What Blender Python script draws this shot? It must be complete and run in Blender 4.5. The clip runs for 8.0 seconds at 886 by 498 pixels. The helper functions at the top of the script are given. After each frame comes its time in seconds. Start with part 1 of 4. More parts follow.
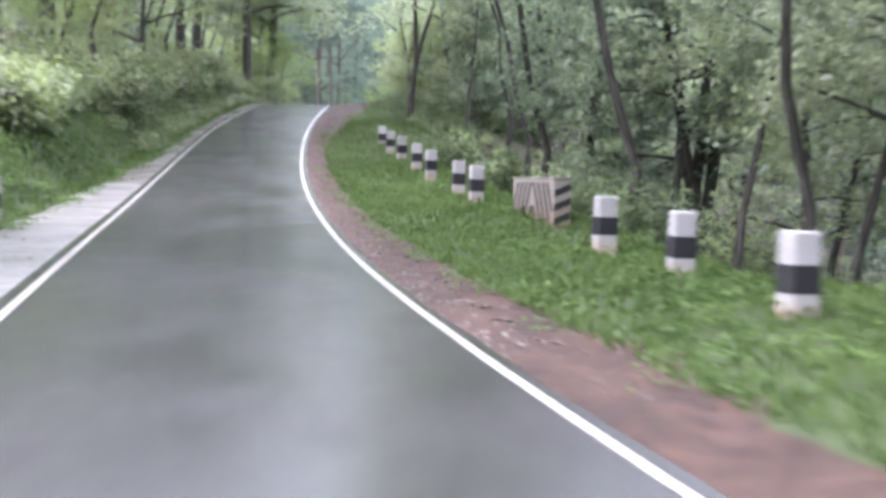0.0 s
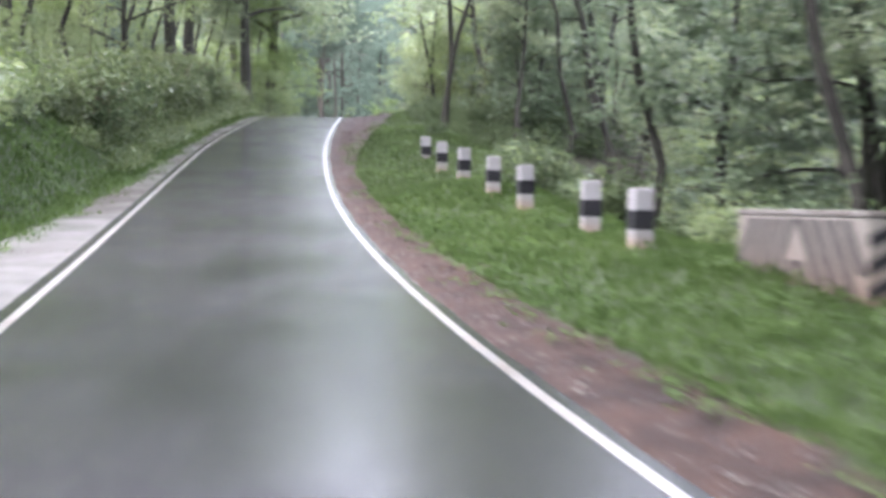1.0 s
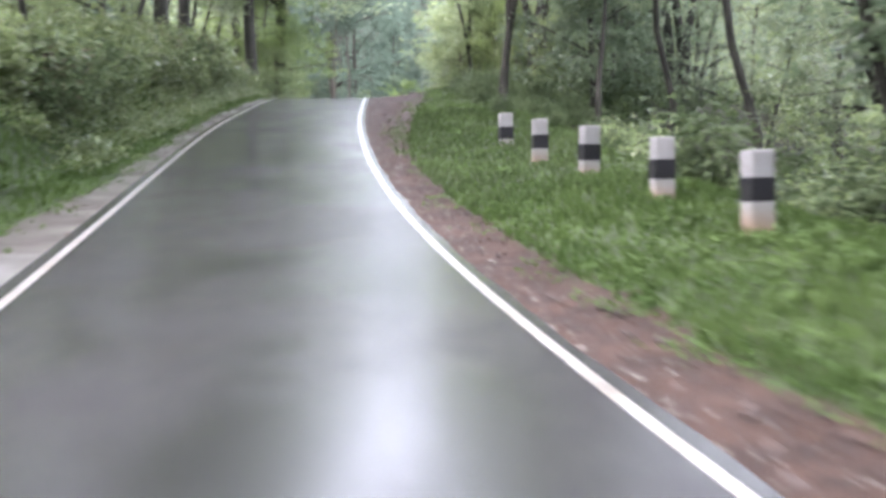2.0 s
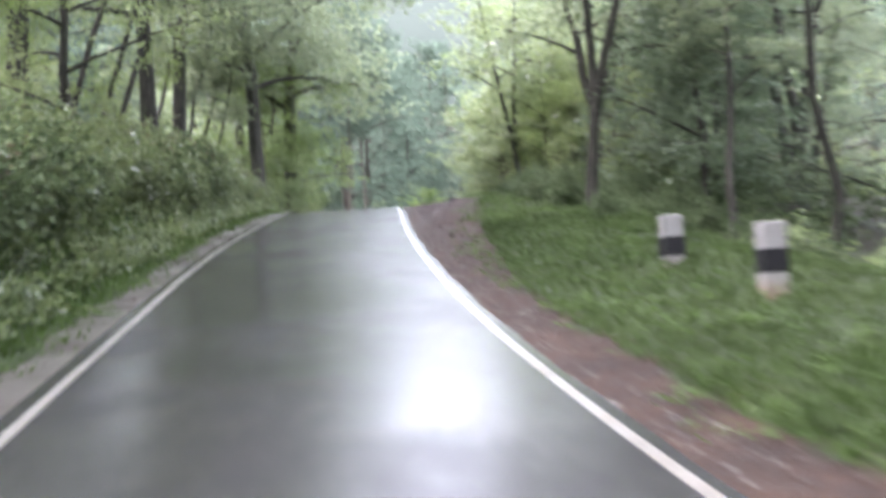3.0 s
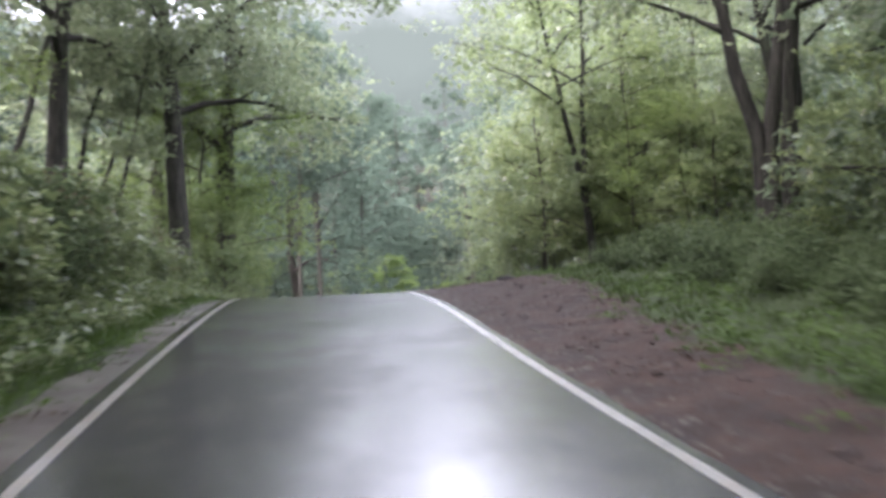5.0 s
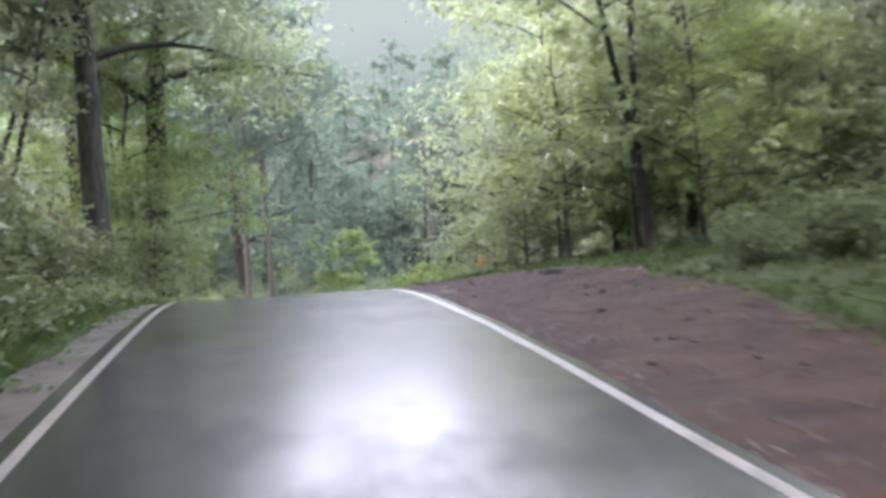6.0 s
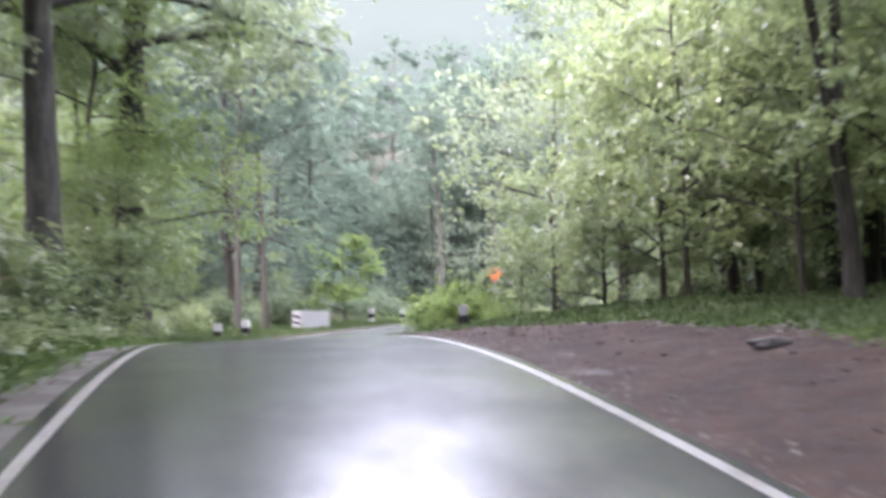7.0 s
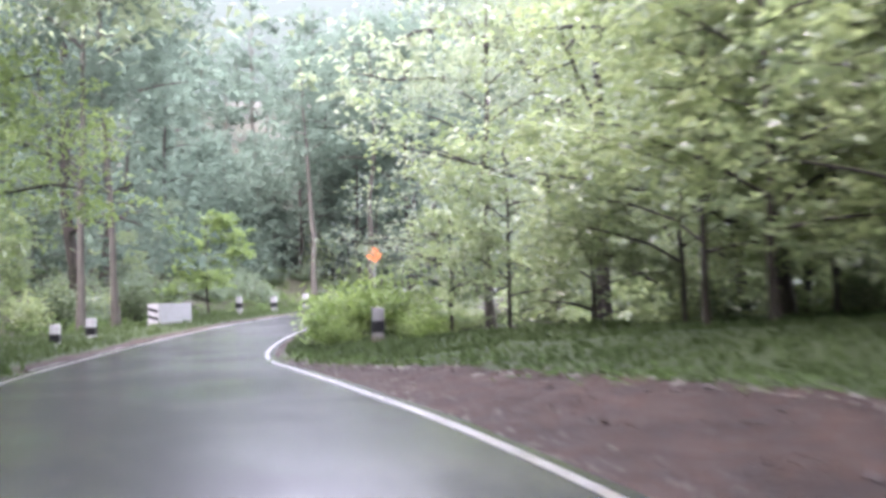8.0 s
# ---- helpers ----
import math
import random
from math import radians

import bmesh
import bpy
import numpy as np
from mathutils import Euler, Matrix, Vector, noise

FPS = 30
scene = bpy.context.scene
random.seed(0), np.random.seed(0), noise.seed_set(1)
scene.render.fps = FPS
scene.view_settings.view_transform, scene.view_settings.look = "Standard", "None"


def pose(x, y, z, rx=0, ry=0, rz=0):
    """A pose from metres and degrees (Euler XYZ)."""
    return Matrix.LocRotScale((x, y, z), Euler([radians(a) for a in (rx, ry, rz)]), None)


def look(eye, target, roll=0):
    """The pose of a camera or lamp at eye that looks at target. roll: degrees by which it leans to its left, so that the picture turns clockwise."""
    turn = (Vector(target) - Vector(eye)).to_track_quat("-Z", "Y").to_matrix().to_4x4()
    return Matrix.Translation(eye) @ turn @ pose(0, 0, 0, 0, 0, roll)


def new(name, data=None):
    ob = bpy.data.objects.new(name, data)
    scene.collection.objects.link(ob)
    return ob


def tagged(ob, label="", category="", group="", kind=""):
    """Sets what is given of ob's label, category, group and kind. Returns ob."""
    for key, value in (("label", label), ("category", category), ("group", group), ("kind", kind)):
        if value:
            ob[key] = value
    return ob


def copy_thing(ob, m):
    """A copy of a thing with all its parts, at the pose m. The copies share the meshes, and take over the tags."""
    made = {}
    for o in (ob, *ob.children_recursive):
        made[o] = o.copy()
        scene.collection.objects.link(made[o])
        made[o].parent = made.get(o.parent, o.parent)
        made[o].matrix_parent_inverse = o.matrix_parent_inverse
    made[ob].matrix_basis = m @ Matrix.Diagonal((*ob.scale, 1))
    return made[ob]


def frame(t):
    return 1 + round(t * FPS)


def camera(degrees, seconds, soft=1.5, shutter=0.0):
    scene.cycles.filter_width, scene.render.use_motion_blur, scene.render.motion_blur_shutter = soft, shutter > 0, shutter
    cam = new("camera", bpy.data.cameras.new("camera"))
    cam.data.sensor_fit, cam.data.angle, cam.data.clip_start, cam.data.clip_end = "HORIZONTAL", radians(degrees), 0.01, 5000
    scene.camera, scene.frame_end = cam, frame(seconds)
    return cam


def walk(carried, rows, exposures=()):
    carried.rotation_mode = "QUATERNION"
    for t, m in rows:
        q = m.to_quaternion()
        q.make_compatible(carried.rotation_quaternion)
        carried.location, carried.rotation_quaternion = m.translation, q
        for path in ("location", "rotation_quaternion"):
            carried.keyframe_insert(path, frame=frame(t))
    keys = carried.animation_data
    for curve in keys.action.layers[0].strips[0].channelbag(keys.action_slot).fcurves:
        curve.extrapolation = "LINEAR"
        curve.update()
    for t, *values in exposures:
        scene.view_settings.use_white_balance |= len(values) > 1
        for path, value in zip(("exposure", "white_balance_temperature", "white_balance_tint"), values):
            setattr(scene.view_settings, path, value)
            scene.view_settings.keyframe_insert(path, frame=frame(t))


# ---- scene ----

# ---------------------------------------------------------------- camera
cam = camera(42.24, 8.0, soft=3.6, shutter=0.7)
PATH = [
    (0.0, 0.084, -0.520, 1.445, 86.91, -1.50, -0.24),
    (0.5, -0.908, 3.968, 1.530, 86.29, -1.57, -1.52),
    (1.0, -1.832, 8.459, 1.660, 87.79, -0.78, -0.58),
    (1.5, -2.659, 13.063, 1.805, 88.16, -0.10, 0.36),
    (1.7, -2.956, 14.876, 1.876, 87.03, -0.11, 0.35),
    (2.8, -4.757, 24.671, 2.499, 90.23, 3.12, -3.03),
    (3.0, -5.017, 26.470, 2.641, 92.57, 2.83, 0.07),
    (3.5, -5.732, 31.038, 3.054, 93.63, 4.14, 0.30),
    (4.0, -6.416, 35.397, 3.488, 93.13, 5.08, -1.81),
    (4.5, -6.962, 39.560, 4.029, 93.62, 5.14, -2.13),
    (4.7, -7.161, 41.202, 4.260, 95.35, 3.69, -2.05),
    (5.8, -7.992, 49.748, 5.417, 95.71, 3.78, -5.80),
    (6.0, -8.106, 51.270, 5.616, 93.90, 3.92, -6.14),
    (6.5, -8.361, 55.070, 6.096, 95.19, 2.38, -5.36),
    (7.0, -8.632, 58.793, 6.563, 94.07, 1.80, -6.83),
    (7.5, -8.773, 62.420, 7.014, 92.48, 2.30, -11.93),
    (8.0, -8.978, 65.853, 7.362, 92.57, 2.08, -14.15),
]
walk(cam, [(t, pose(x, y, z, rx, ry, rz)) for t, x, y, z, rx, ry, rz in PATH],
     exposures=[(0.0, 3.6, 5820, 31), (1.5, 3.53, 5970, 29), (3.5, 3.3, 6050, 28), (4.5, 2.87, 6100, 29), (6.5, 3.4, 6050, 33), (8.0, 3.75, 6000, 36)])

# ---------------------------------------------------------------- sky and sun (overcast)
SUN_UP, SUN_TURN = 58.0, -118.0          # degrees above the horizon, degrees to the right of straight ahead
world = bpy.data.worlds.new("sky")
scene.world = world
world.use_nodes = True
wn, wl = world.node_tree.nodes, world.node_tree.links
wn.clear()
sky = wn.new("ShaderNodeTexSky")
sky.sky_type, sky.sun_disc = "NISHITA", False
sky.sun_elevation, sky.sun_rotation = radians(SUN_UP), radians(SUN_TURN)
sky.air_density, sky.dust_density, sky.ozone_density = 1.0, 6.0, 1.0
grey = wn.new("ShaderNodeMix")
grey.data_type = "RGBA"
grey.inputs["Factor"].default_value = 0.72
grey.inputs["B"].default_value = (8.6, 9.2, 9.2, 1)      # the even white of the cloud
bg = wn.new("ShaderNodeBackground")
bg.inputs["Strength"].default_value = 0.15
wo = wn.new("ShaderNodeOutputWorld")
wl.new(sky.outputs["Color"], grey.inputs["A"])
wl.new(grey.outputs["Result"], bg.inputs["Color"])
wl.new(bg.outputs["Background"], wo.inputs["Surface"])
lamp = bpy.data.lights.new("sun", "SUN")
lamp.energy, lamp.angle, lamp.color = 1.5, radians(35), (1.0, 0.97, 0.92)
sun = new("sun", lamp)
sun.matrix_world = look((0, 0, 60), Vector((0, 0, 60)) - Vector((
    math.sin(radians(SUN_TURN)) * math.cos(radians(SUN_UP)), math.cos(radians(SUN_TURN)) * math.cos(radians(SUN_UP)), math.sin(radians(SUN_UP)))))


# ---------------------------------------------------------------- materials
class Nodes:
    """A small builder for node materials."""
    def __init__(self, name):
        self.mat = bpy.data.materials.new(name)
        self.mat.use_nodes = True
        self.n, self.l = self.mat.node_tree.nodes, self.mat.node_tree.links
        self.n.clear()
        self.out = self.n.new("ShaderNodeOutputMaterial")
        self.bsdf = self.n.new("ShaderNodeBsdfPrincipled")
        self.l.new(self.bsdf.outputs["BSDF"], self.out.inputs["Surface"])
        self.pos = self.n.new("ShaderNodeTexCoord").outputs["Object"]

    def put(self, value, socket):
        if isinstance(value, bpy.types.NodeSocket):
            self.l.new(value, socket)
        elif isinstance(value, tuple) and len(value) == 3:
            socket.default_value = (*value, 1)
        else:
            socket.default_value = value

    def world_pos(self):
        return self.n.new("ShaderNodeNewGeometry").outputs["Position"]

    def noise(self, scale, detail=4, rough=0.55, where=None, stretch=None):
        tex = self.n.new("ShaderNodeTexNoise")
        tex.inputs["Scale"].default_value, tex.inputs["Detail"].default_value = scale, detail
        tex.inputs["Roughness"].default_value = rough
        where = where or self.pos
        if stretch:
            m = self.n.new("ShaderNodeMapping")
            m.inputs["Scale"].default_value = stretch
            self.l.new(where, m.inputs["Vector"])
            where = m.outputs["Vector"]
        self.l.new(where, tex.inputs["Vector"])
        return tex.outputs["Fac"]

    def ramp(self, fac, a, b, lo=0.0, hi=1.0):
        m = self.n.new("ShaderNodeMapRange")
        m.interpolation_type = "SMOOTHSTEP"
        self.put(fac, m.inputs["Value"])
        for key, v in (("From Min", a), ("From Max", b), ("To Min", lo), ("To Max", hi)):
            self.put(v, m.inputs[key])
        return m.outputs["Result"]

    def mix(self, fac, a, b):
        m = self.n.new("ShaderNodeMix")
        m.data_type = "RGBA"
        self.put(fac, m.inputs["Factor"])
        self.put(a, m.inputs["A"])
        self.put(b, m.inputs["B"])
        return m.outputs["Result"]

    def math(self, op, a, b=0.0):
        m = self.n.new("ShaderNodeMath")
        m.operation = op
        self.put(a, m.inputs[0])
        self.put(b, m.inputs[1])
        return m.outputs[0]

    def attr(self, name):
        a = self.n.new("ShaderNodeAttribute")
        a.attribute_name = name
        return a.outputs["Fac"]

    def bump(self, height, strength, distance):
        b = self.n.new("ShaderNodeBump")
        b.inputs["Strength"].default_value, b.inputs["Distance"].default_value = strength, distance
        self.l.new(height, b.inputs["Height"])
        self.l.new(b.outputs["Normal"], self.bsdf.inputs["Normal"])

    def done(self, color, rough, spec=0.5):
        self.put(color, self.bsdf.inputs["Base Color"])
        self.put(rough, self.bsdf.inputs["Roughness"])
        self.put(spec, self.bsdf.inputs["Specular IOR Level"])
        return self.mat


def asphalt():
    m = Nodes("wet_asphalt")
    wide = m.noise(0.35, 2, 0.45)
    streak = m.noise(0.9, 4, 0.6, stretch=(1.0, 0.45, 1.0))
    grain = m.noise(30, 2, 0.6)
    wet = m.ramp(m.math("ADD", m.math("MULTIPLY", wide, 0.5), m.math("MULTIPLY", streak, 0.5)), 0.40, 0.60)
    col = m.mix(wet, (0.017, 0.017, 0.0172), (0.009, 0.0091, 0.0094))
    col = m.mix(m.ramp(grain, 0.5, 0.8, 0.0, 0.2), col, (0.032, 0.032, 0.032))
    m.bump(m.math("ADD", m.noise(1.7, 2, 0.5), m.math("MULTIPLY", m.noise(38, 1, 0.5), 0.1)), 0.06, 0.02)
    return m.done(col, m.math("SUBTRACT", 0.262, m.math("MULTIPLY", wet, 0.06)), m.math("ADD", 0.07, m.math("MULTIPLY", wet, 0.43)))


def concrete(name, light, dark, rough=0.5, scale=1.0, relief=0.3, grainy=0.5):
    m = Nodes(name)
    stain, grain = m.noise(1.3 * scale, 5, 0.6), m.noise(30 * scale, 4, 0.65)
    col = m.mix(m.ramp(stain, 0.35, 0.68), light, dark)
    col = m.mix(m.ramp(grain, 0.5, 0.8, 0.0, grainy), col, tuple(0.6 * c for c in dark))
    m.bump(m.math("ADD", grain, m.math("MULTIPLY", stain, 0.8)), relief, 0.008)
    return m.done(col, m.ramp(stain, 0.3, 0.7, rough - 0.12, rough + 0.12), 0.2)


def road_paint():
    m = Nodes("worn_road_paint")
    wear, grain = m.noise(2.6, 5, 0.7), m.noise(40, 3, 0.7)
    col = m.mix(m.ramp(wear, 0.4, 0.72), (0.135, 0.131, 0.123), (0.105, 0.088, 0.066))
    chips = m.noise(7.0, 5, 0.75)
    col = m.mix(m.ramp(m.math("ADD", m.math("MULTIPLY", chips, 0.7), m.math("MULTIPLY", wear, 0.3)), 0.51, 0.60, 0.0, 0.85), col, (0.035, 0.034, 0.032))
    m.bump(grain, 0.2, 0.004)
    return m.done(col, 0.32)


def post_paint(name, color, dirt, low=0.16, high=0.46, mud=(0.13, 0.085, 0.045)):
    m = Nodes(name)
    stain, grain = m.noise(5.0, 5, 0.65), m.noise(60, 4, 0.6)
    z = m.n.new("ShaderNodeSeparateXYZ")
    m.l.new(m.pos, z.inputs[0])
    splash = m.ramp(m.math("ADD", z.outputs["Z"], m.math("MULTIPLY", stain, 0.35)), low, high, 0.75, 0.0)
    col = m.mix(m.ramp(stain, 0.42, 0.75, 0.0, 0.55), color, dirt)
    col = m.mix(splash, col, mud)
    m.bump(m.math("ADD", grain, stain), 0.3, 0.006)
    return m.done(col, 0.6, 0.15)


def bark(name, a, b):
    m = Nodes(name)
    ridge = m.noise(9, 5, 0.65, stretch=(1.0, 1.0, 0.18))
    patch = m.noise(1.6, 4, 0.6)
    col = m.mix(m.ramp(ridge, 0.35, 0.68), a, b)
    col = m.mix(m.ramp(patch, 0.52, 0.7, 0.0, 0.6), col, (0.045, 0.055, 0.032))
    m.bump(ridge, 0.7, 0.03)
    return m.done(col, 0.85, 0.12)


def leaf(name, dark, light, gloss=0.36, through_light=0.5, spec=0.5):
    m = Nodes(name)
    isl = m.n.new("ShaderNodeNewGeometry").outputs["Random Per Island"]
    per = m.n.new("ShaderNodeObjectInfo").outputs["Random"]
    big = m.noise(0.7, 3, 0.6, m.world_pos())
    f = m.math("ADD", m.math("MULTIPLY", isl, 0.28), m.math("ADD", m.math("MULTIPLY", m.ramp(big, 0.34, 0.66), 0.52), m.math("MULTIPLY", per, 0.2)))
    col = m.mix(f, dark, light)
    m.done(col, gloss, spec)
    tr = m.n.new("ShaderNodeBsdfTranslucent")
    lighter = m.mix(0.5, col, tuple(min(1.0, 1.5 * c) for c in light))
    m.l.new(lighter, tr.inputs["Color"])
    mixer = m.n.new("ShaderNodeMixShader")
    mixer.inputs[0].default_value = through_light
    m.l.new(m.bsdf.outputs[0], mixer.inputs[1])
    m.l.new(tr.outputs[0], mixer.inputs[2])
    m.l.new(mixer.outputs[0], m.out.inputs["Surface"])
    return m.mat


def earth():
    """Ground: laterite along the road, grass soil on the verge, leaf litter under the trees."""
    m = Nodes("verge_soil")
    where = m.world_pos()
    edge = m.noise(0.9, 5, 0.65, where)
    clod = m.noise(6, 6, 0.7, where)
    fine = m.noise(38, 4, 0.7, where)
    tone = m.noise(1.6, 5, 0.65, where)
    red = m.mix(m.ramp(m.math("ADD", m.math("MULTIPLY", clod, 0.5), m.math("MULTIPLY", tone, 0.5)), 0.38, 0.64), (0.0130, 0.0080, 0.0061), (0.042, 0.0248, 0.0176))
    red = m.mix(m.ramp(fine, 0.58, 0.75, 0.0, 0.6), red, (0.052, 0.036, 0.029))
    grass = m.mix(m.ramp(clod, 0.35, 0.65), (0.017, 0.027, 0.009), (0.028, 0.042, 0.014))
    litter = m.mix(m.ramp(clod, 0.4, 0.65), (0.022, 0.018, 0.012), (0.026, 0.034, 0.014))
    off = m.math("ADD", m.attr("red_edge"), m.math("MULTIPLY", m.math("SUBTRACT", edge, 0.5), 1.6))
    col = m.mix(m.ramp(off, -0.12, 0.12), red, grass)
    wood = m.math("ADD", m.attr("wood_edge"), m.math("MULTIPLY", m.math("SUBTRACT", edge, 0.5), 3.0))
    col = m.mix(m.ramp(wood, -0.6, 0.6), col, litter)
    m.bump(m.math("ADD", m.math("MULTIPLY", clod, 1.0), m.math("MULTIPLY", fine, 0.5)), 0.9, 0.07)
    puddle = m.math("MULTIPLY", m.ramp(off, -0.4, -0.1, 1.0, 0.0), m.ramp(m.math("ADD", m.math("MULTIPLY", m.noise(0.7, 4, 0.6, where), 0.7), m.math("MULTIPLY", clod, 0.3)), 0.58, 0.70))
    rough = m.math("SUBTRACT", m.ramp(clod, 0.3, 0.7, 0.65, 0.9), m.math("MULTIPLY", puddle, 0.32))
    return m.done(col, rough, m.ramp(puddle, 0.0, 1.0, 0.14, 0.30))


PARAPET = post_paint("dirty_parapet_paint", (0.120, 0.111, 0.093), (0.068, 0.057, 0.042), 0.1, 1.05, (0.078, 0.042, 0.022))
FADED = post_paint("faded_stripe_paint", (0.014, 0.014, 0.014), (0.024, 0.022, 0.019), 0.1, 0.95, (0.030, 0.019, 0.013))
ASPHALT, PAINT, EARTH = asphalt(), road_paint(), earth()
APRON = concrete("wet_concrete_apron", (0.074, 0.072, 0.067), (0.048, 0.045, 0.041), 0.42, 0.5, 0.08, 0.3)
SHOULDER = concrete("muddy_shoulder", (0.050, 0.046, 0.040), (0.024, 0.020, 0.016), 0.5, 0.5, 0.15, 0.4)
CONCRETE = concrete("weathered_concrete", (0.11, 0.105, 0.095), (0.07, 0.062, 0.05), 0.65, 2.0)
WHITE, BLACK = post_paint("white_post_paint", (0.145, 0.144, 0.140), (0.10, 0.092, 0.078)), post_paint("black_post_paint", (0.007, 0.007, 0.008), (0.016, 0.016, 0.015))
# Lighter copy of the white paint, making up for missing light at the bend.
LIGHTENED_WHITE = post_paint("lightened_white_paint", (0.24, 0.24, 0.235), (0.16, 0.15, 0.13), 0.05, 0.3)
ORANGE = concrete("orange_sign_paint", (0.38, 0.10, 0.025), (0.32, 0.08, 0.022), 0.4, 3.0)
STEEL = concrete("galvanised_steel", (0.20, 0.205, 0.205), (0.15, 0.155, 0.155), 0.4, 4.0)
CLOD = concrete("brown_clods", (0.034, 0.024, 0.019), (0.018, 0.012, 0.010), 0.6, 4.0)
ROCK = concrete("grey_brown_stone", (0.022, 0.020, 0.018), (0.013, 0.012, 0.011), 0.6, 3.0)
BARK_DARK, BARK_BROWN, BARK_PALE = bark("dark_wet_bark", (0.015, 0.0145, 0.012), (0.038, 0.036, 0.030)), bark("brown_bark", (0.020, 0.018, 0.0145), (0.046, 0.041, 0.033)), bark("pale_bark", (0.040, 0.037, 0.030), (0.072, 0.067, 0.055))
LEAF_MID = leaf("mid_green_leaves", (0.050, 0.083, 0.050), (0.205, 0.250, 0.106), 0.24, 0.55, 0.7)
# Haze is mixed into this leaf colour: greyer and flatter than the near leaves.
LEAF_HAZED = leaf("hazed_hillside_leaves", (0.049, 0.073, 0.054), (0.080, 0.109, 0.078), 0.8, 0.6, 0.1)
LEAF_DARK = leaf("dark_green_leaves", (0.040, 0.064, 0.036), (0.112, 0.148, 0.084), 0.42, 0.5, 0.4)
LEAF_HIGH = leaf("high_crown_leaves", (0.062, 0.090, 0.050), (0.178, 0.212, 0.118), 0.36, 0.58, 0.45)
LEAF_YELLOW = leaf("yellow_green_leaves", (0.056, 0.088, 0.029), (0.150, 0.202, 0.061), 0.45, 0.55, 0.3)
LEAF_GREY = leaf("grey_green_leaves", (0.054, 0.080, 0.060), (0.185, 0.222, 0.128), 0.24, 0.55, 0.7)
LEAF_BRIGHT = leaf("bright_bush_leaves", (0.070, 0.112, 0.030), (0.165, 0.225, 0.066), 0.45, 0.55, 0.3)
GRASS = leaf("verge_grass", (0.019, 0.037, 0.009), (0.049, 0.077, 0.022), 0.75, 0.45, 0.10)
PALE_GRASS = leaf("pale_verge_grass", (0.022, 0.038, 0.012), (0.052, 0.074, 0.028), 0.75, 0.4, 0.12)
LEAF_WEED = leaf("weed_leaves", (0.025, 0.048, 0.013), (0.066, 0.102, 0.030), 0.7, 0.4, 0.12)
DULL_GRASS = leaf("dull_verge_grass", (0.022, 0.036, 0.012), (0.050, 0.070, 0.027), 0.75, 0.4, 0.12)
LEAF_BANK = leaf("bank_leaves", (0.042, 0.062, 0.025), (0.135, 0.165, 0.070), 0.36, 0.4, 0.36)
# Shaded copy of the leaf green: the gloom under trees is in the colour.
LEAF_SHADED = leaf("shade_darkened_leaves", (0.026, 0.042, 0.018), (0.072, 0.098, 0.044), 0.6, 0.4, 0.15)
LITTER = leaf("fallen_leaves", (0.022, 0.013, 0.010), (0.060, 0.040, 0.029), 0.7, 0.1, 0.1)
LEAF_DRY = leaf("withered_leaves", (0.050, 0.044, 0.026), (0.115, 0.098, 0.060), 0.6, 0.35, 0.2)


# ---------------------------------------------------------------- mesh helpers
def mesh_object(name, verts, faces, material, parent=None, smooth=False, label=""):
    me = bpy.data.meshes.new(name)
    me.from_pydata([tuple(v) for v in verts] if not isinstance(verts, np.ndarray) else verts.tolist(), [], faces if isinstance(faces, list) else faces.tolist())
    me.materials.append(material)
    if smooth:
        me.polygons.foreach_set("use_smooth", np.ones(len(me.polygons), bool))
    ob = new(name, me)
    if parent:
        ob.parent = parent
    if label:
        ob["label"] = label
    return ob


def part(name, bm, material, parent, label=""):
    me = bpy.data.meshes.new(name)
    bm.to_mesh(me)
    bm.free()
    me.materials.append(material)
    ob = new(name, me)
    if parent:
        ob.parent = parent
    if label:
        ob["label"] = label
    return ob


def block(sx, sy, sz, at=(0, 0, 0), bevel=0.02, taper=1.0, segments=2):
    """A bevelled box standing on z = at[2]; taper scales its top."""
    bm = bmesh.new()
    bmesh.ops.create_cube(bm, size=1)
    for v in bm.verts:
        k = taper if v.co.z > 0 else 1.0
        v.co = Vector((v.co.x * sx * k, v.co.y * sy * k, (v.co.z + 0.5) * sz))
    if bevel:
        bmesh.ops.bevel(bm, geom=bm.edges[:], offset=bevel, segments=segments, affect="EDGES", profile=0.6)
    bmesh.ops.translate(bm, verts=bm.verts, vec=at)
    return bm


class Soup:
    """Gathers vertices and faces of one mesh."""
    def __init__(self):
        self.v, self.f, self.n = [], [], 0

    def add(self, verts, faces):
        self.v.append(np.asarray(verts, float))
        self.f.append(np.asarray(faces, int) + self.n)
        self.n += len(verts)

    def object(self, name, material, parent=None, smooth=False, label=""):
        verts = np.concatenate(self.v)
        faces = [row for f in self.f for row in f.tolist()]
        return mesh_object(name, verts, faces, material, parent, smooth, label)


